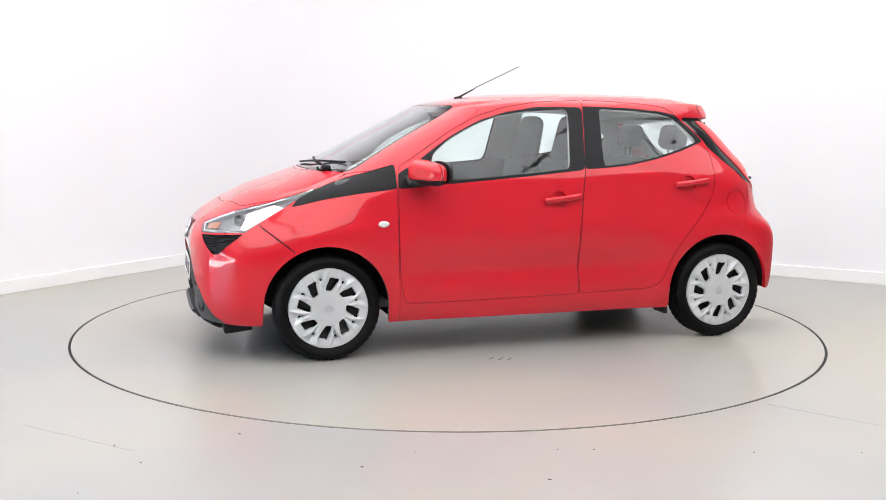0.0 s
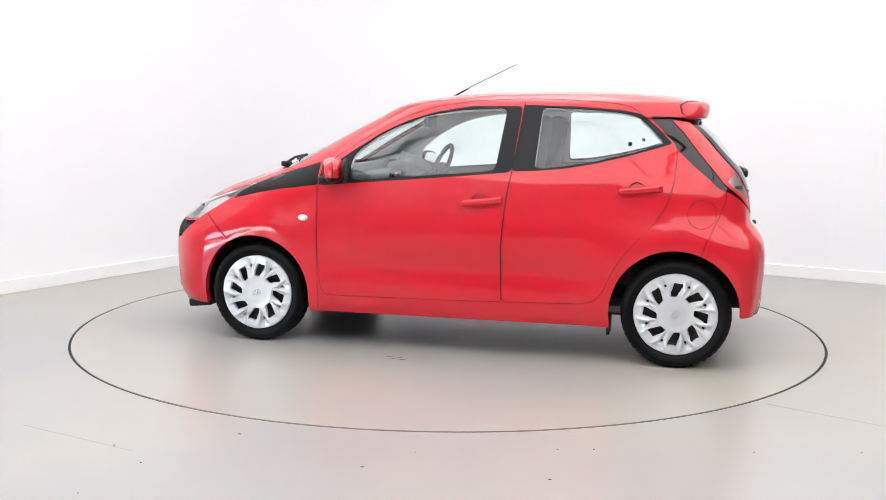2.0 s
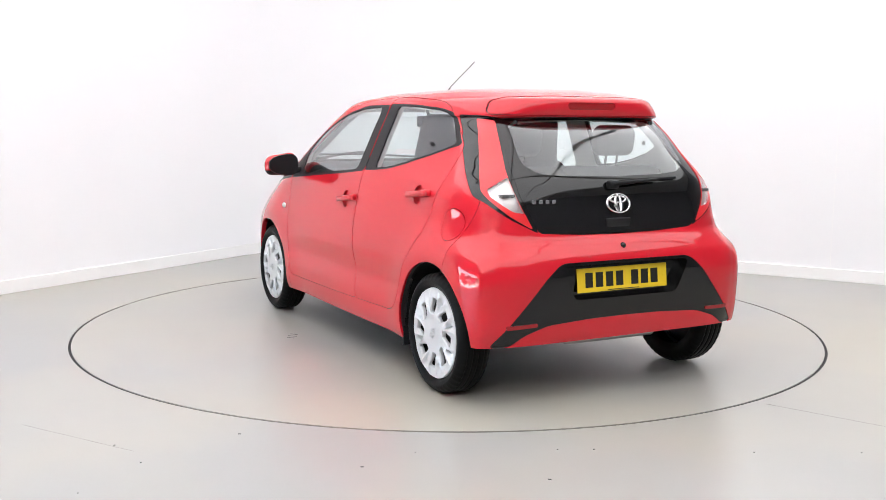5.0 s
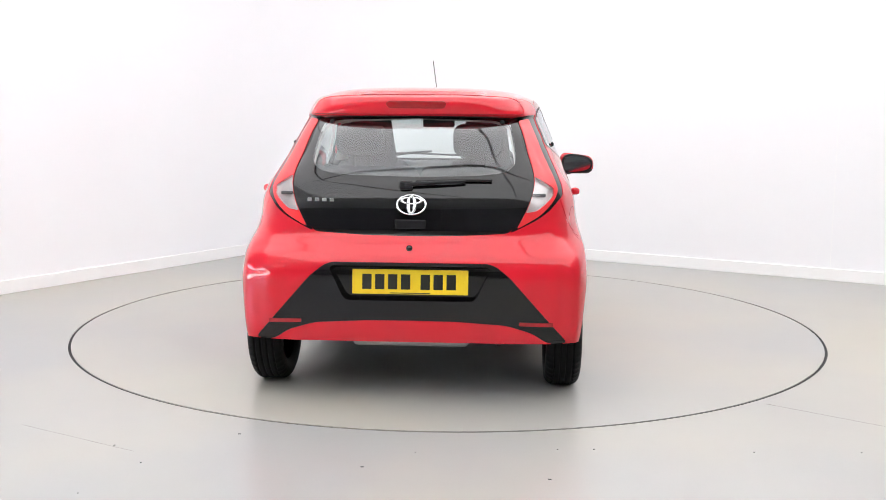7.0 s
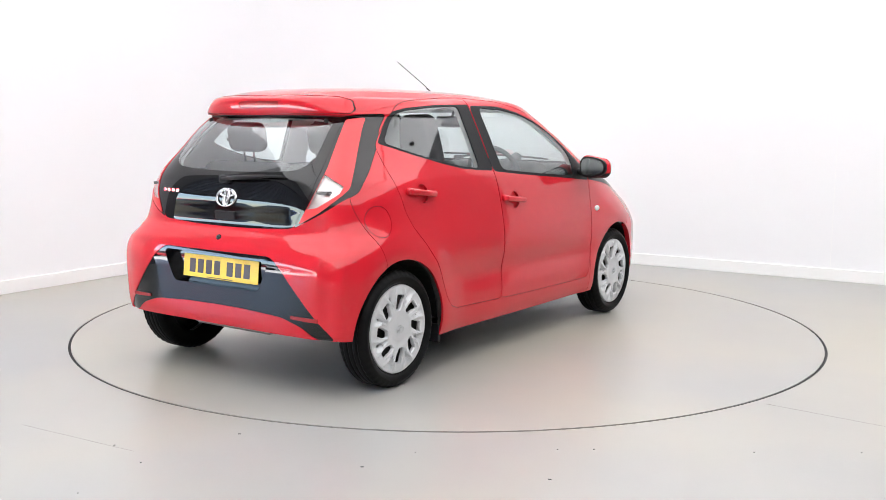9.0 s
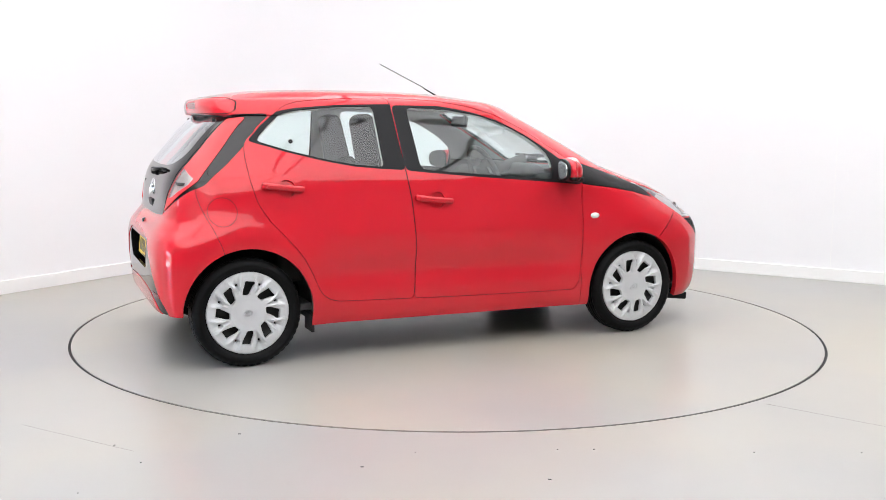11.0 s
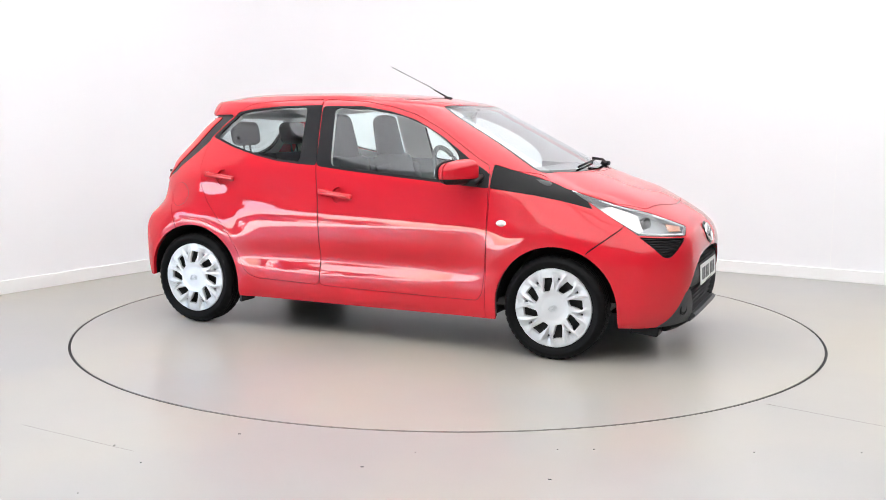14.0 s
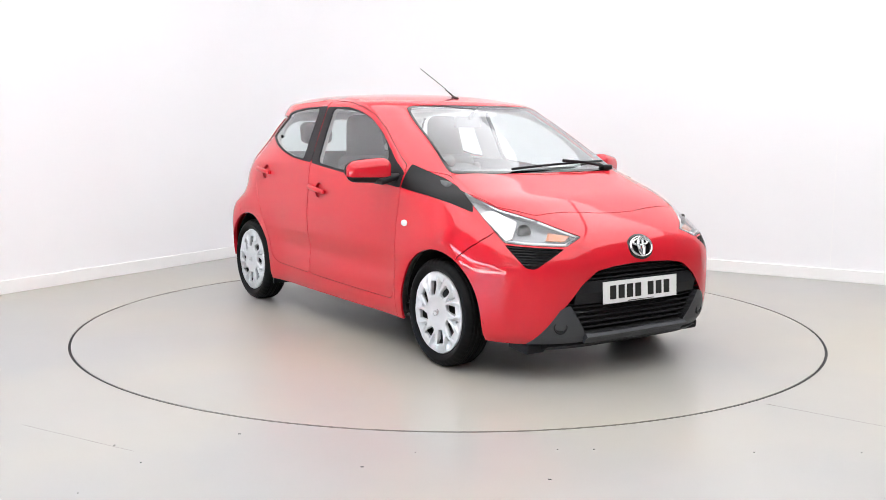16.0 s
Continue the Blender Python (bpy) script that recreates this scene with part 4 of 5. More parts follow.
def cover_mesh():
    """A silver cover with eight slanted openings and eight small square ones between fan-like ridges."""
    bm = bmesh.new()
    lay = bm.faces.layers.int.new("region")
    n, radii = 128, [.004] + [.012 * k for k in range(1, 16)] + [.19, .199, .206]
    rings = [[bm.verts.new((r * math.cos(k * math.tau / n), 0, r * math.sin(k * math.tau / n))) for k in range(n)] for r in radii]
    bm.faces.new(rings[0])
    for a, b in zip(rings, rings[1:]):
        for k in range(n):
            bm.faces.new((a[k], a[(k + 1) % n], b[(k + 1) % n], b[k]))
    bm.normal_update()
    if list(bm.faces)[-1].normal.y < 0:
        bmesh.ops.reverse_faces(bm, faces=bm.faces)
    polar = lambda r, d: (r * math.cos(radians(d)), r * math.sin(radians(d)))
    centres = []
    for k in range(8):
        d = 45 * k + 20
        region(bm, HOLE, [polar(.085, d - 2), polar(.089, d - 23), polar(.114, d - 19), polar(.162, d - 9), polar(.158, d + 8), polar(.122, d + 7)], SIDE, .05, r=.008)
        region(bm, HOLE, [polar(.138, d + 15.5), polar(.138, d + 22.5), polar(.157, d + 22.5), polar(.157, d + 15.5)], SIDE, .05, r=.003)
        centres += [polar(.124, d - 4), polar(.148, d + 19)]
    bmesh.ops.delete(bm, geom=[f for f in bm.faces if f[lay] == HOLE], context="FACES")
    for v in bm.verts:
        x, z = v.co.x, v.co.z
        r, a = math.hypot(x, z), math.degrees(math.atan2(z, x))
        off = (a - 39 + 22.5) % 45 - 22.5
        # a triangular hollow opens from each small hole to the rim, a folded ridge runs beside each large one
        wide = 5 + max(0.0, r - .13) / .07 * 9
        grow = max(0.0, min(1.0, (r - .10) / .04))
        hollow = max(0.0, 1 - abs(off) / wide) * grow * (1.0 if r < .15 else max(0.15, 1 - (r - .15) / .05))
        ridge = max(0.0, 1 - abs(abs(off) - wide) / 5) * grow * max(0.0, min(1.0, (.20 - r) / .04))
        hub = max(0.0, min(1.0, (.085 - r) / .02))
        v.co.y = 0.008 * (1 - (r / .206) ** 2) - .020 * hollow + .009 * ridge - .004 * hub - (0.012 if r > .204 else 0)
    edge = [e for e in bm.edges if e.is_boundary]
    # chamfered hole edges, then their walls
    for pull, drop in ((.0035, .006), (.0008, .012)):
        r = bmesh.ops.extrude_edge_only(bm, edges=edge)
        for v in [g for g in r["geom"] if isinstance(g, bmesh.types.BMVert)]:
            v.co.y -= drop
            if math.hypot(v.co.x, v.co.z) < .2:
                cx, cz = min(centres, key=lambda c: math.hypot(c[0] - v.co.x, c[1] - v.co.z))
                ln = math.hypot(cx - v.co.x, cz - v.co.z)
                f = min(pull / ln, .35)
                v.co.x += (cx - v.co.x) * f
                v.co.z += (cz - v.co.z) * f
        edge = [g for g in r["geom"] if isinstance(g, bmesh.types.BMEdge)]
    bmesh.ops.recalc_face_normals(bm, faces=bm.faces)
    bmesh.ops.scale(bm, vec=(1.055, 1, 1.055), verts=bm.verts)
    return bm


def wheel():
    bm = tyre_mesh()
    root = part("wheel", bm, M_RUBBER, car, "black road tyre on a steel wheel with silver cover", True)
    bm = cover_mesh()
    c = part("wheel_cover", bm, M_SILVER, root, "silver multi-spoke wheel cover")
    c.location.y = 0.072
    bm = bmesh.new()
    lathe(bm, [(.002, .030), (.06, .030), (.075, .02), (.15, .018), (.175, .035), (.19, .06), (.20, .066)], 64)
    bmesh.ops.recalc_face_normals(bm, faces=bm.faces)
    part("rim", bm, M_STEEL, root, "dark steel wheel rim", True)
    bm = bmesh.new()
    ring_emblem(bm, (0, .0815, 0), (1, 0, 0), (0, 0, 1), (0, 1, 0), .026, .018, .18, .0025)
    part("cap_emblem", bm, M_SILVER, root, "plain oval emblem")
    for k in range(8):
        bm = bmesh.new()
        d = radians(45 * k + 37)
        lathe(bm, [(.0045, .0), (.0045, .004), (.002, .005), (.0005, .005)], 10)
        bmesh.ops.recalc_face_normals(bm, faces=bm.faces)
        st = part("stud_boss", bm, M_SILVER, root)
        st.location = (.139 * math.cos(d), .076, .139 * math.sin(d))
    return root


first = wheel()
first.matrix_basis = pose(2.345 + OX, .702 + OY, .283, 0, 8, 0)
for x, y, rz, ry in ((2.345, -.702, 180, 30), (0.0, .702, 0, 60), (0.0, -.702, 180, 15)):
    copy_thing(first, pose(x + OX, y + OY, .283, 0, ry, rz))


def arch_liner(cx, r, s):
    """The black moulded lining of a wheel arch, open to the wheel."""
    bm = bmesh.new()
    n = 28
    rows = []
    for y in (.745, .60, .46):
        rows.append([bm.verts.new((cx + r * math.cos(math.pi * (k / n)), s * y, .28 + r * math.sin(math.pi * (k / n)))) for k in range(n + 1)])
    for a, b in zip(rows, rows[1:]):
        for k in range(n):
            bm.faces.new((a[k], a[k + 1], b[k + 1], b[k]))
    bm.faces.new(rows[-1])
    return cpart("arch_liner", bm, M_BLACK, "black wheel arch liner")


for s in (1, -1):
    arch_liner(2.352, .345, s)
    arch_liner(.008, .348, s)

# ---- under the car ----
bm = bmesh.new()
box(bm, -.05, 2.55, -.45, .45, .20, .27, .02)
box(bm, .34, 2.0, -.70, .70, .205, .26, .02)
cpart("floor_pan", bm, M_BLACK, "black underseal floor pan")
bm = bmesh.new()
soft_box(bm, (.16, .54, .13), pose(-.27, .004, .305), .03)
cpart("silencer", bm, M_ALU, "dull aluminium exhaust silencer", True)
bm = bmesh.new()
tube(bm, [(-.02, -.64, .27), (-.02, -.3, .25), (-.02, .3, .25), (-.02, .64, .27)], .035, 10)
cpart("rear_axle", bm, M_STEEL, "dark steel rear axle beam", True)
for s in (1, -1):
    bm = bmesh.new()
    for k in range(22):
        a, b = k / 22, (k + 1) / 22
        tube(bm, [(-.10 + .055 * math.cos(a * 34), s * .50 + .055 * math.sin(a * 34), .24 + .16 * a), (-.10 + .055 * math.cos(b * 34), s * .50 + .055 * math.sin(b * 34), .24 + .16 * b)], .008, 6)
    cpart("coil_spring", bm, M_BLACK, "black rear coil spring", True)
    bm = bmesh.new()
    soft_box(bm, (.15, .12, .05), pose(2.80, s * .55, .172, 0, 6, 0), .012)
    cpart("air_deflector", bm, M_BLACK, "black plastic air deflector before the wheel")
    bm = bmesh.new()
    box(bm, .335, .352, s * .70 - .07, s * .70 + .07, .155, .25, .004)
    cpart("mud_guard", bm, M_BLACK, "small black mud guard")
bm = bmesh.new()
tube(bm, [(-.24, -.40, .25), (-.20, -.40, .25), (.1, -.36, .24)], .02, 12)
cpart("exhaust_pipe", bm, M_STEEL, "", True)
bm = bmesh.new()
pts = [(front_x(y, .215) - .05, y, .182) for y in [(-.52 + .04 * k) for k in range(27)]]
sweep(bm, pts, .14, .045)
cpart("undertray", bm, M_BLACK, "black lower splitter edge")

# ---- front: grille, plates, lamps ----
def across(z, half, deep):
    return [(front_x(half * (k / 12 - 1), z) - deep, half * (k / 12 - 1), z) for k in range(25)]


for z, half in ((.557, .27), (.533, .33), (.509, .37)):
    bm = bmesh.new()
    part("grille_bar", sweep(bm, across(z, half, .024), .02, .009), M_BLACK, front_bumper)
for z, half in ((.375, .43), (.348, .41), (.321, .39), (.294, .37), (.267, .355)):
    bm = bmesh.new()
    part("grille_bar", sweep(bm, across(z, half, .03), .02, .010), M_BLACK, front_bumper)
bm = bmesh.new()
part("cross_bar", sweep(bm, across(.445, .42, .016), .05, .108), M_BLACK, front_bumper, "black plate carrier bar")
bm = bmesh.new()
sweep(bm, across(.226, .35, -.016), .05, .026)
part("lip_edge", bm, M_GREYPL, front_bumper, "grey lip edge")
for s in (1, -1):
    bm = bmesh.new()
    lathe(bm, [(.036, -.004), (.036, .004), (.030, .006), (.026, 0), (.0005, 0)], 28)
    bmesh.ops.transform(bm, matrix=pose(front_x(.49, .285) - .004, s * .49, .285, 0, 0, -90 + s * 18), verts=bm.verts)
    bmesh.ops.recalc_face_normals(bm, faces=bm.faces)
    part("fog_blank", bm, M_BLACK, front_bumper, "round black fog lamp blank")


def plate(name, mat, m, ink_label, host):
    """A number plate; its characters are plain bars."""
    bm = bmesh.new()
    box(bm, -.26, .26, -.002, .002, -.0555, .0555, .0015)
    p = part(name, bm, mat, host, ink_label)
    p.matrix_basis = m
    x = -.215
    for k in range(7):
        if k == 4:
            x += .030
        bm = bmesh.new()
        box(bm, x, x + .042, -.0032, -.0022, -.034, .034, .0004)
        part("character_bar", bm, M_INK, p)
        x += .058
    for sx in (-.24, .24):
        bm = bmesh.new()
        lathe(bm, [(.006, -.002), (.006, -.0035), (.0004, -.0045)], 14)
        t = part("plate_screw", bm, mat, p)
        t.location.x = sx
    bm = bmesh.new()
    box(bm, -.09, .09, -.0030, -.0021, -.052, -.048)
    part("maker_bar", bm, M_STEEL, p)
    return p


plate("front_plate", M_PLATE_W, pose(3.026, 0, .436, -3, 0, 90), "white front number plate", front_bumper)
plate("rear_plate", M_PLATE_Y, pose(-.408, 0, .552, -6, 0, -90), "yellow rear number plate", rear_bumper)
bm = bmesh.new()
n = Vector((.93, 0, .36)).normalized()
ring_emblem(bm, (front_x(0, .652) + .006, 0, .652), (0, 1, 0), (-n.z, 0, n.x), n, .078, .054, .15, .006)
part("front_emblem", bm, M_CHROME, front_bumper, "plain chrome oval emblem", True)
bm = bmesh.new()
ring_emblem(bm, (front_x(0, .652) - .002, 0, .650), (0, 1, 0), (-n.z, 0, n.x), n, .090, .066, .985, .007)
part("emblem_base", bm, M_GLOSSBLACK, front_bumper, "black emblem base")
bm = bmesh.new()
n = Vector((-.95, 0, .31)).normalized()
ring_emblem(bm, (rear_x(0, .894) - .001, 0, .894), (0, 1, 0), (n.z, 0, -n.x), n, .070, .048, .16, .005)
part("rear_emblem", bm, M_CHROME, tailgate, "plain chrome oval emblem", True)
for k in range(4):
    y = .475 - .034 * k
    bm = bmesh.new()
    x = rear_x(y - .013, .912)
    box(bm, x - .003, x + .004, y - .024, y - .004, .904, .920, .001)
    part("name_bar", bm, M_CHROME, tailgate, "plain silver lettering bar")
bm = bmesh.new()
x = rear_x(0, .80)
soft_box(bm, (.014, .14, .05), pose(x + .003, .004, .803, 0, -10, 0), .006)
part("handle_pad", bm, M_BLACK, tailgate, "black tailgate release pad")
bm = bmesh.new()
bmesh.ops.create_uvsphere(bm, u_segments=18, v_segments=10, radius=.015)
bmesh.ops.translate(bm, verts=bm.verts, vec=(rear_x(0, .703) + .003, .004, .703))
part("reversing_camera", bm, M_GLOSSBLACK, rear_bumper, "small black reversing camera", True)
for s in (1, -1):
    bm = bmesh.new()
    lathe(bm, [(.012, -.006), (.012, .002), (.006, .006), (.0005, .006)], 18)
    bmesh.ops.transform(bm, matrix=pose(rear_x(.40, 1.262), s * .40, 1.262, 0, 0, 90), verts=bm.verts)
    bmesh.ops.recalc_face_normals(bm, faces=bm.faces)
    part("glass_fixing", bm, M_BLACK, tailgate, "", True)
# rear wiper
bm = bmesh.new()
w = lambda y, z, o: (rear_x(y, z) - o, y, z)
tube(bm, [w(.03, .983, .02), w(-.10, .993, .03), w(-.24, 1.0, .026)], .011, 8, .6)
tube(bm, [w(-.02, .995, .012), w(-.20, 1.003, .012), w(-.36, 1.004, .012)], .007, 6)
soft_box(bm, (.03, .06, .04), Matrix.Translation(w(.025, .98, .012)), .01, 2)
part("rear_wiper", bm, M_BLACK, tailgate, "black rear wiper", True)
# windscreen wiper
bm = bmesh.new()
f = lambda y, z, o: (front_x(y, z) + o * .6, y, z + o)
tube(bm, [f(-.28, 1.003, .01), f(-.05, 1.015, .012), f(.2, 1.025, .012), f(.5, 1.03, .01)], .0065, 6)
tube(bm, [f(.42, 1.0, .015), f(.25, 1.01, .03), f(.10, 1.022, .03)], .008, 8)
soft_box(bm, (.05, .07, .03), Matrix.Translation(f(.44, .998, .01)), .01, 2)
cpart("windscreen_wiper", bm, M_BLACK, "single black windscreen wiper", True)
# aerial
bm = bmesh.new()
soft_box(bm, (.05, .03, .02), pose(1.392, 0, 1.408, 0, 10, 0), .008, 2)
tube(bm, [(1.392, 0, 1.410), (1.285, 0, 1.466)], .006, 8, .6)
tube(bm, [(1.285, 0, 1.470), (.995, 0, 1.606)], .0022, 6)
cpart("aerial", bm, M_BLACK, "thin black roof aerial", True)

for s in (1, -1):
    hl = [o for o in car.children if o.name.startswith("headlamp")][0 if s > 0 else 1]
    bm = bmesh.new()
    patch(bm, [nose_point(a, z, .012, s) for a, z in ((-1.13, .805), (-1.20, .822), (-1.32, .775), (-1.30, .700), (-1.27, .690))], .004)
    part("bezel", bm, M_REFLECT, hl, "bright silver bezel")
    bm = bmesh.new()
    tube(bm, [nose_point(a, z, .008, s) for a, z in ((-1.275, .690), (-1.40, .683), (-1.55, .678), (-1.612, .711), (-1.50, .748), (-1.42, .776))], .006, 6)
    part("light_guide", bm, M_WHITEPL, hl, "white daytime running light guide", True)
    bm = bmesh.new()
    tube(bm, [nose_point(a, z, .008, s) for a, z in ((-1.05, .900), (-1.23, .825), (-1.41, .779))], .005, 6)
    part("upper_strip", bm, M_CHROME, hl, "thin silver strip", True)
    c = nose_point(-1.355, .734, .030, s)
    d = Vector((.85, s * .52, 0)).normalized()
    bm = bmesh.new()
    lathe(bm, [(.034, -.02), (.034, .002), (.029, .004), (.027, -.002), (.018, .006), (.0005, .010)], 32)
    bmesh.ops.transform(bm, matrix=Matrix.Translation(c) @ d.to_track_quat("Y", "Z").to_matrix().to_4x4(), verts=bm.verts)
    bmesh.ops.recalc_face_normals(bm, faces=bm.faces)
    part("projector", bm, M_STEEL, hl, "round projector lens", True)
    bm = bmesh.new()
    patch(bm, [nose_point(a, z, .018, s) for a, z in ((-1.47, .728), (-1.575, .712), (-1.55, .690), (-1.46, .694))], .004)
    part("indicator", bm, M_AMBER, hl, "amber indicator")
    for k in range(7):
        z = .663 - .0125 * k
        t = (.670 - z) / .10
        a0, a1 = -1.268 - .10 * t, -1.545 + .125 * t
        bm = bmesh.new()
        tube(bm, [nose_point(a0 + (a1 - a0) * i / 5, z, .005, s) for i in range(6)], .0048, 5)
        part("vane", bm, M_BLACK, front_bumper)
    # side repeater
    bm = bmesh.new()
    lathe(bm, [(.030, -.004), (.030, .002), (.026, .006), (.012, .009), (.0005, .009)], 30)
    bmesh.ops.transform(bm, matrix=Matrix.Translation((2.05, s * (side_y(2.05, .724)), .724)) @ Matrix.Rotation(0 if s > 0 else math.pi, 4, "Z") @ Matrix.Diagonal((1, 1, .58, 1)), verts=bm.verts)
    bmesh.ops.recalc_face_normals(bm, faces=bm.faces)
    cpart("side_repeater", bm, M_WHITEPL, "small oval clear side repeater", True)
    # handles
    for k, x, z in (("front", 1.035, .842), ("rear", .205, .921)):
        d = doors[k, s]
        y = side_y(x, z)
        bm = bmesh.new()
        soft_box(bm, (.205, .026, .030), pose(x, s * (y + .016), z, 0, 6, 0), .011, 3)
        soft_box(bm, (.06, .03, .034), pose(x - .09, s * (y + .006), z + .010, 0, 6, 0), .010, 2)
        h = part("door_handle", bm, M_RED, d, "body-coloured pull handle", True)
        if k == "front":
            bm = bmesh.new()
            lathe(bm, [(.008, 0), (.007, .003), (.0005, .003)], 14)
            bmesh.ops.transform(bm, matrix=pose(x - .09, s * (y + .021), z + .010, 0, 0, 0 if s > 0 else 180), verts=bm.verts)
            part("key_lock", bm, M_SILVER, h)
    # window latch
    bm = bmesh.new()
    lathe(bm, [(.011, -.004), (.011, .004), (.006, .008), (.0005, .008)], 16)
    bmesh.ops.transform(bm, matrix=pose(.265, s * side_y(.265, 1.155), 1.155, 0, 0, 0 if s > 0 else 180), verts=bm.verts)
    bmesh.ops.recalc_face_normals(bm, faces=bm.faces)
    part("window_latch", bm, M_BLACK, doors["rear", s], "round black window latch", True)
    # mirrors
    d = doors["front", s]

    def lean(co):
        t = co.y / .215 + .5
        co.x *= 1.0 - .38 * t
        co.z = co.z * (1.0 - .22 * t) - (.012 * t)
        co.x -= .075 * t

    bm = bmesh.new()
    soft_box(bm, (.138, .215, .143), Matrix.Translation((0, 0, 0)), .045, 5, lean)
    for v in bm.verts:
        v.co.y *= s
    bmesh.ops.translate(bm, verts=bm.verts, vec=(1.868, s * .893, 1.000))
    if s < 0:
        bmesh.ops.reverse_faces(bm, faces=bm.faces)
    low = bm.copy()
    bmesh.ops.bisect_plane(bm, geom=bm.verts[:] + bm.edges[:] + bm.faces[:], plane_co=(0, 0, .962), plane_no=(0, 0, 1), clear_inner=True)
    bmesh.ops.bisect_plane(low, geom=low.verts[:] + low.edges[:] + low.faces[:], plane_co=(0, 0, .962), plane_no=(0, 0, 1), clear_outer=True)
    mir = part("door_mirror", bm, M_RED, d, "red door mirror housing", True)
    part("mirror_foot", low, M_BLACK, mir, "black lower housing", True)
    bm = bmesh.new()
    soft_box(bm, (.10, .13, .035), pose(1.882, s * .80, .952, s * -14, 0, 0), .014, 3)
    part("mirror_arm", bm, M_BLACK, mir, "black mirror arm", True)
    def oval(ru, rv, x, n=36):
        """A squarish oval across the housing's rear, wider towards the door."""
        pts = []
        for k in range(n):
            a = k * math.tau / n
            ca, sa = math.cos(a), math.sin(a)
            u, v = math.copysign(abs(ca) ** 0.72, ca), math.copysign(abs(sa) ** 0.72, sa)
            pts.append((x - .022 * u, s * (.893 + ru * u), .996 + rv * v * (1 - .20 * u)))
        return pts

    bm = bmesh.new()
    patch(bm, oval(.098, .061, 1.769), .014)
    part("mirror_surround", bm, M_BLACK, mir, "black mirror surround")
    bm = bmesh.new()
    patch(bm, oval(.086, .050, 1.762), .004)
    part("mirror_glass", bm, M_CHROME, mir, "mirror glass")

# ---- inside the car ----
bm = bmesh.new()
box(bm, -.25, 2.2, -.70, .70, .262, .30, .01)
cpart("cabin_floor", bm, M_TRIM, "dark carpeted cabin floor")
bm = bmesh.new()
soft_box(bm, (.46, 1.34, .28), pose(1.98, 0, .80, 0, 10, 0), .07, 4)
soft_box(bm, (.30, 1.36, .10), pose(2.14, 0, .925, 0, 12, 0), .03, 3)
soft_box(bm, (.16, .42, .12), pose(1.78, -.33, .955, 0, 12, 0), .04, 3)
dash = cpart("dashboard", bm, M_TRIM, "dark grey moulded dashboard", True)
bm = bmesh.new()
soft_box(bm, (.05, .24, .22), pose(1.755, 0, .855, 0, -12, 0), .02, 3)
part("centre_console", bm, M_GLOSSBLACK, dash, "gloss black centre console", True)
bm = bmesh.new()
N = 48
tilt = pose(1.555, -.33, .945, 0, -24, 0)
pts = [tilt @ Vector((0, .18 * math.cos(k * math.tau / N), .18 * math.sin(k * math.tau / N))) for k in range(N + 1)]
tube(bm, pts, .015, 8)
soft_box(bm, (.05, .15, .12), tilt, .03, 3)
soft_box(bm, (.02, .34, .035), tilt, .009, 2)
soft_box(bm, (.02, .04, .17), tilt @ pose(0, 0, -.09), .009, 2)
tube(bm, [tilt @ Vector((.02, 0, 0)), tilt @ Vector((.28, 0, -.02))], .035, 10)
part("steering_wheel", bm, M_TRIM, dash, "black steering wheel on the driver's side", True)
bm = bmesh.new()
soft_box(bm, (.03, .20, .07), pose(1.53, 0, 1.262, 0, 8, 0), .013, 3)
tube(bm, [(1.55, 0, 1.28), (1.60, 0, 1.345)], .010, 8)
cpart("interior_mirror", bm, M_TRIM, "black interior mirror", True)


def narrow_top(co):
    if co.z > 0:
        co.y *= .72


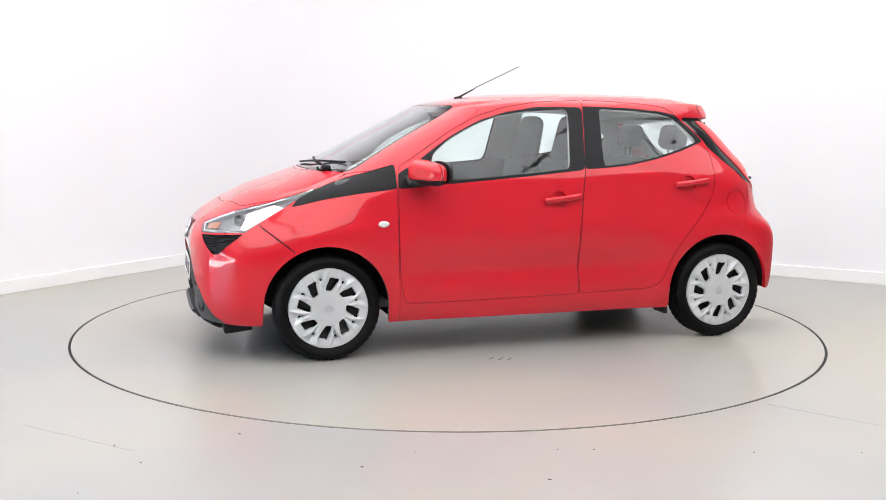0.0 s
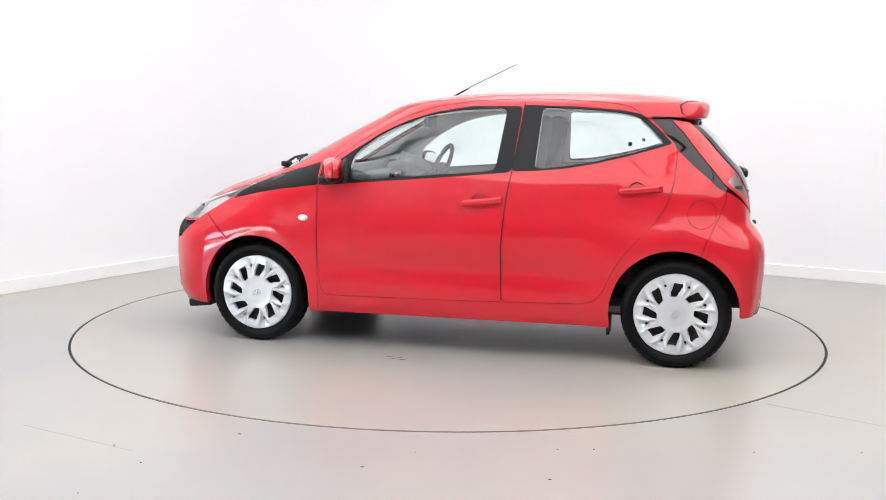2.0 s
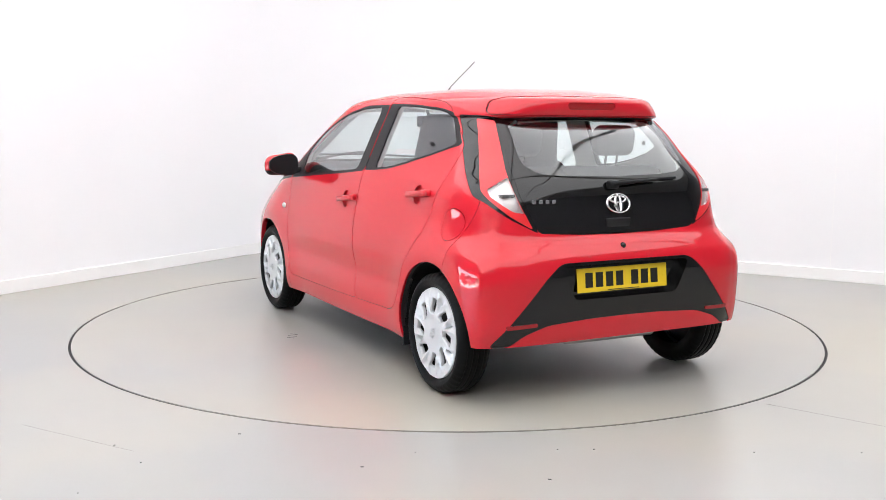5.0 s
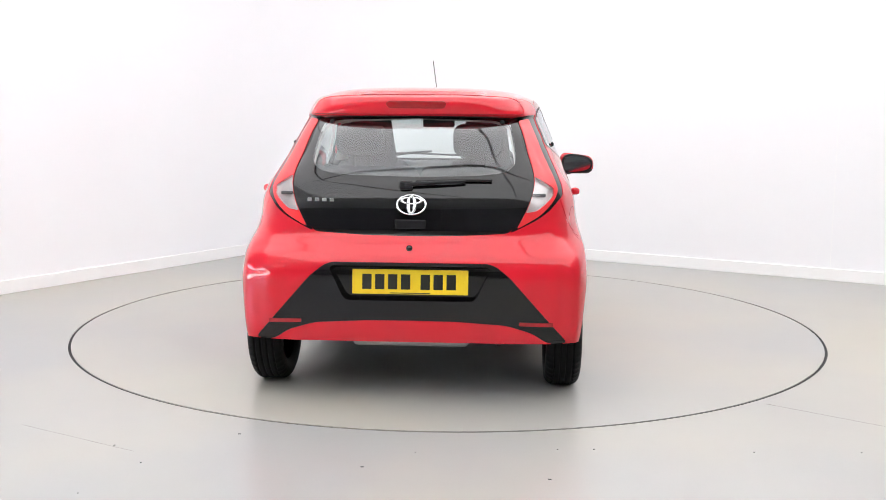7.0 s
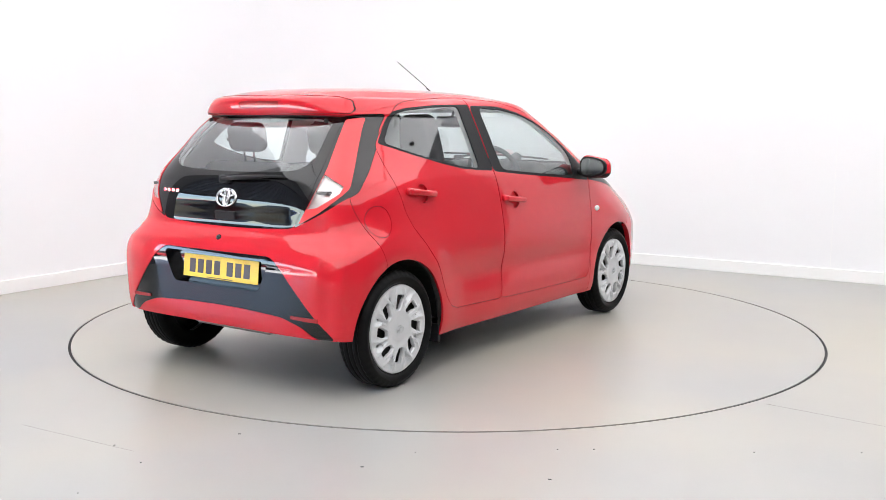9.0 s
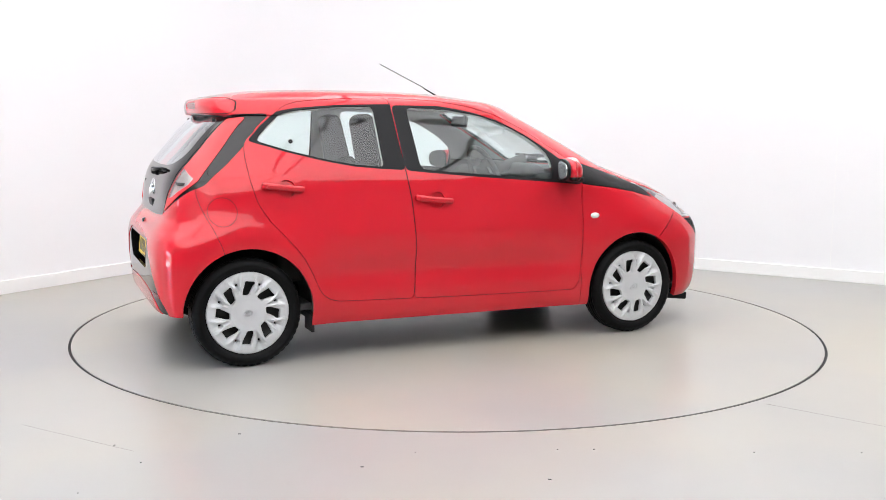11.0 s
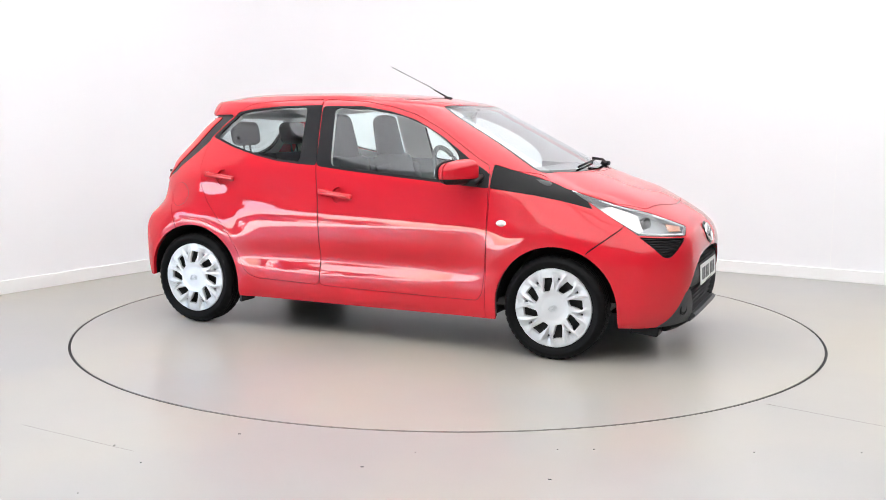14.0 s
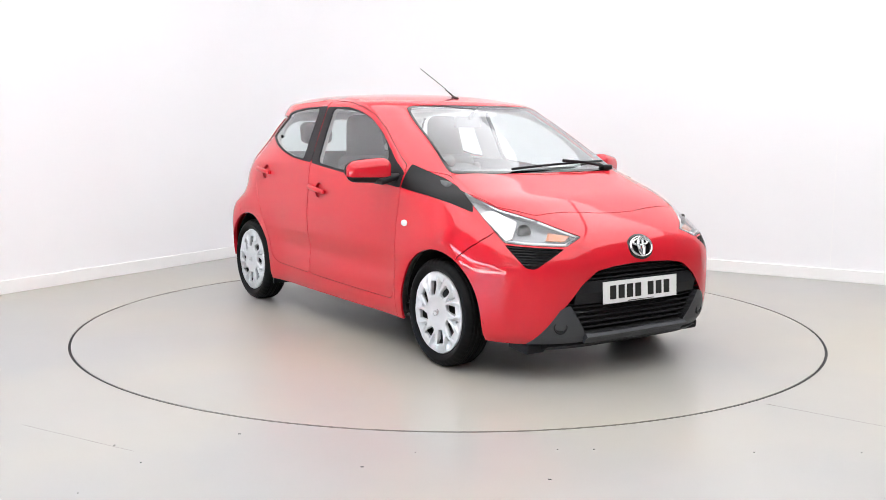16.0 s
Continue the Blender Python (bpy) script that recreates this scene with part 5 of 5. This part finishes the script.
def front_seat(y):
    bm = bmesh.new()
    soft_box(bm, (.50, .48, .16), pose(1.15, y, .50, 0, -5, 0), .05, 4)
    seat = cpart("front_seat", bm, M_CLOTH, "dark grey cloth front seat", True)

    def shape(co):
        if co.z > 0:
            co.y *= .88

    bm = bmesh.new()
    soft_box(bm, (.13, .46, .50), pose(.885, y, .80, 0, -14, 0), .05, 4, shape)
    for k in (-1, 1):
        soft_box(bm, (.15, .07, .40), pose(.905, y + k * .20, .78, 0, -14, 0), .03, 3)
    part("backrest", bm, M_CLOTH, seat, "cloth backrest", True)
    bm = bmesh.new()
    soft_box(bm, (.11, .30, .34), pose(.80, y, 1.135, 0, -12, 0), .05, 5, narrow_top)
    part("headrest", bm, M_CLOTH, seat, "tall built-in headrest", True)
    return seat


front_seat(.33)
front_seat(-.31)
bm = bmesh.new()
soft_box(bm, (.46, 1.24, .18), pose(.42, 0, .50, 0, -6, 0), .06, 4)
bench = cpart("rear_bench", bm, M_CLOTH, "dark grey cloth rear bench", True)
for s in (1, -1):
    bm = bmesh.new()
    soft_box(bm, (.13, .60, .50), pose(.135, s * .305, .80, 0, -16, 0), .05, 4)
    part("bench_back", bm, M_CLOTH, bench, "cloth rear backrest", True)
    bm = bmesh.new()
    soft_box(bm, (.10, .24, .155), pose(.06, s * .285, 1.175, 0, -10, 0), .045, 5)
    tube(bm, [(.085, s * .25, 1.0), (.065, s * .25, 1.12)], .006, 6)
    tube(bm, [(.085, s * .32, 1.0), (.065, s * .32, 1.12)], .006, 6)
    part("rear_headrest", bm, M_CLOTH, bench, "rounded rear headrest", True)
bm = bmesh.new()
box(bm, -.31, .05, -.60, .60, .93, .945, .004)
cpart("parcel_shelf", bm, M_TRIM, "black parcel shelf")

# ---- marks on the turntable and floor ----
def scuff(x, y, n, ln, host, turn):
    for k in range(n):
        bm = bmesh.new()
        box(bm, -ln / 2, ln / 2, -.003, .003, 0, .0012)
        o = part("tyre_scuff", bm, M_GREYPL, host, "faint dark tyre scuff")
        o.matrix_basis = pose(x + .022 * k, y - .007 * k, .0, 0, 0, turn)


c, s = math.cos(radians(-TURN0)), math.sin(radians(-TURN0))
x0, y0 = .241, -.98
scuff(c * x0 - s * y0, s * x0 + c * y0, 1, .05, disc, 60 - TURN0)
x0, y0 = .29, -.99
scuff(c * x0 - s * y0, s * x0 + c * y0, 1, .06, disc, 60 - TURN0)
x0, y0 = .335, -1.0
scuff(c * x0 - s * y0, s * x0 + c * y0, 1, .05, disc, 60 - TURN0)


def motions():
    rows = [(0.5 * k, pose(0, 0, 0, 0, 0, TURN0 + TURN_RATE * 0.5 * k)) for k in range(33)]
    walk(car, rows)
    walk(disc, rows)


motions()
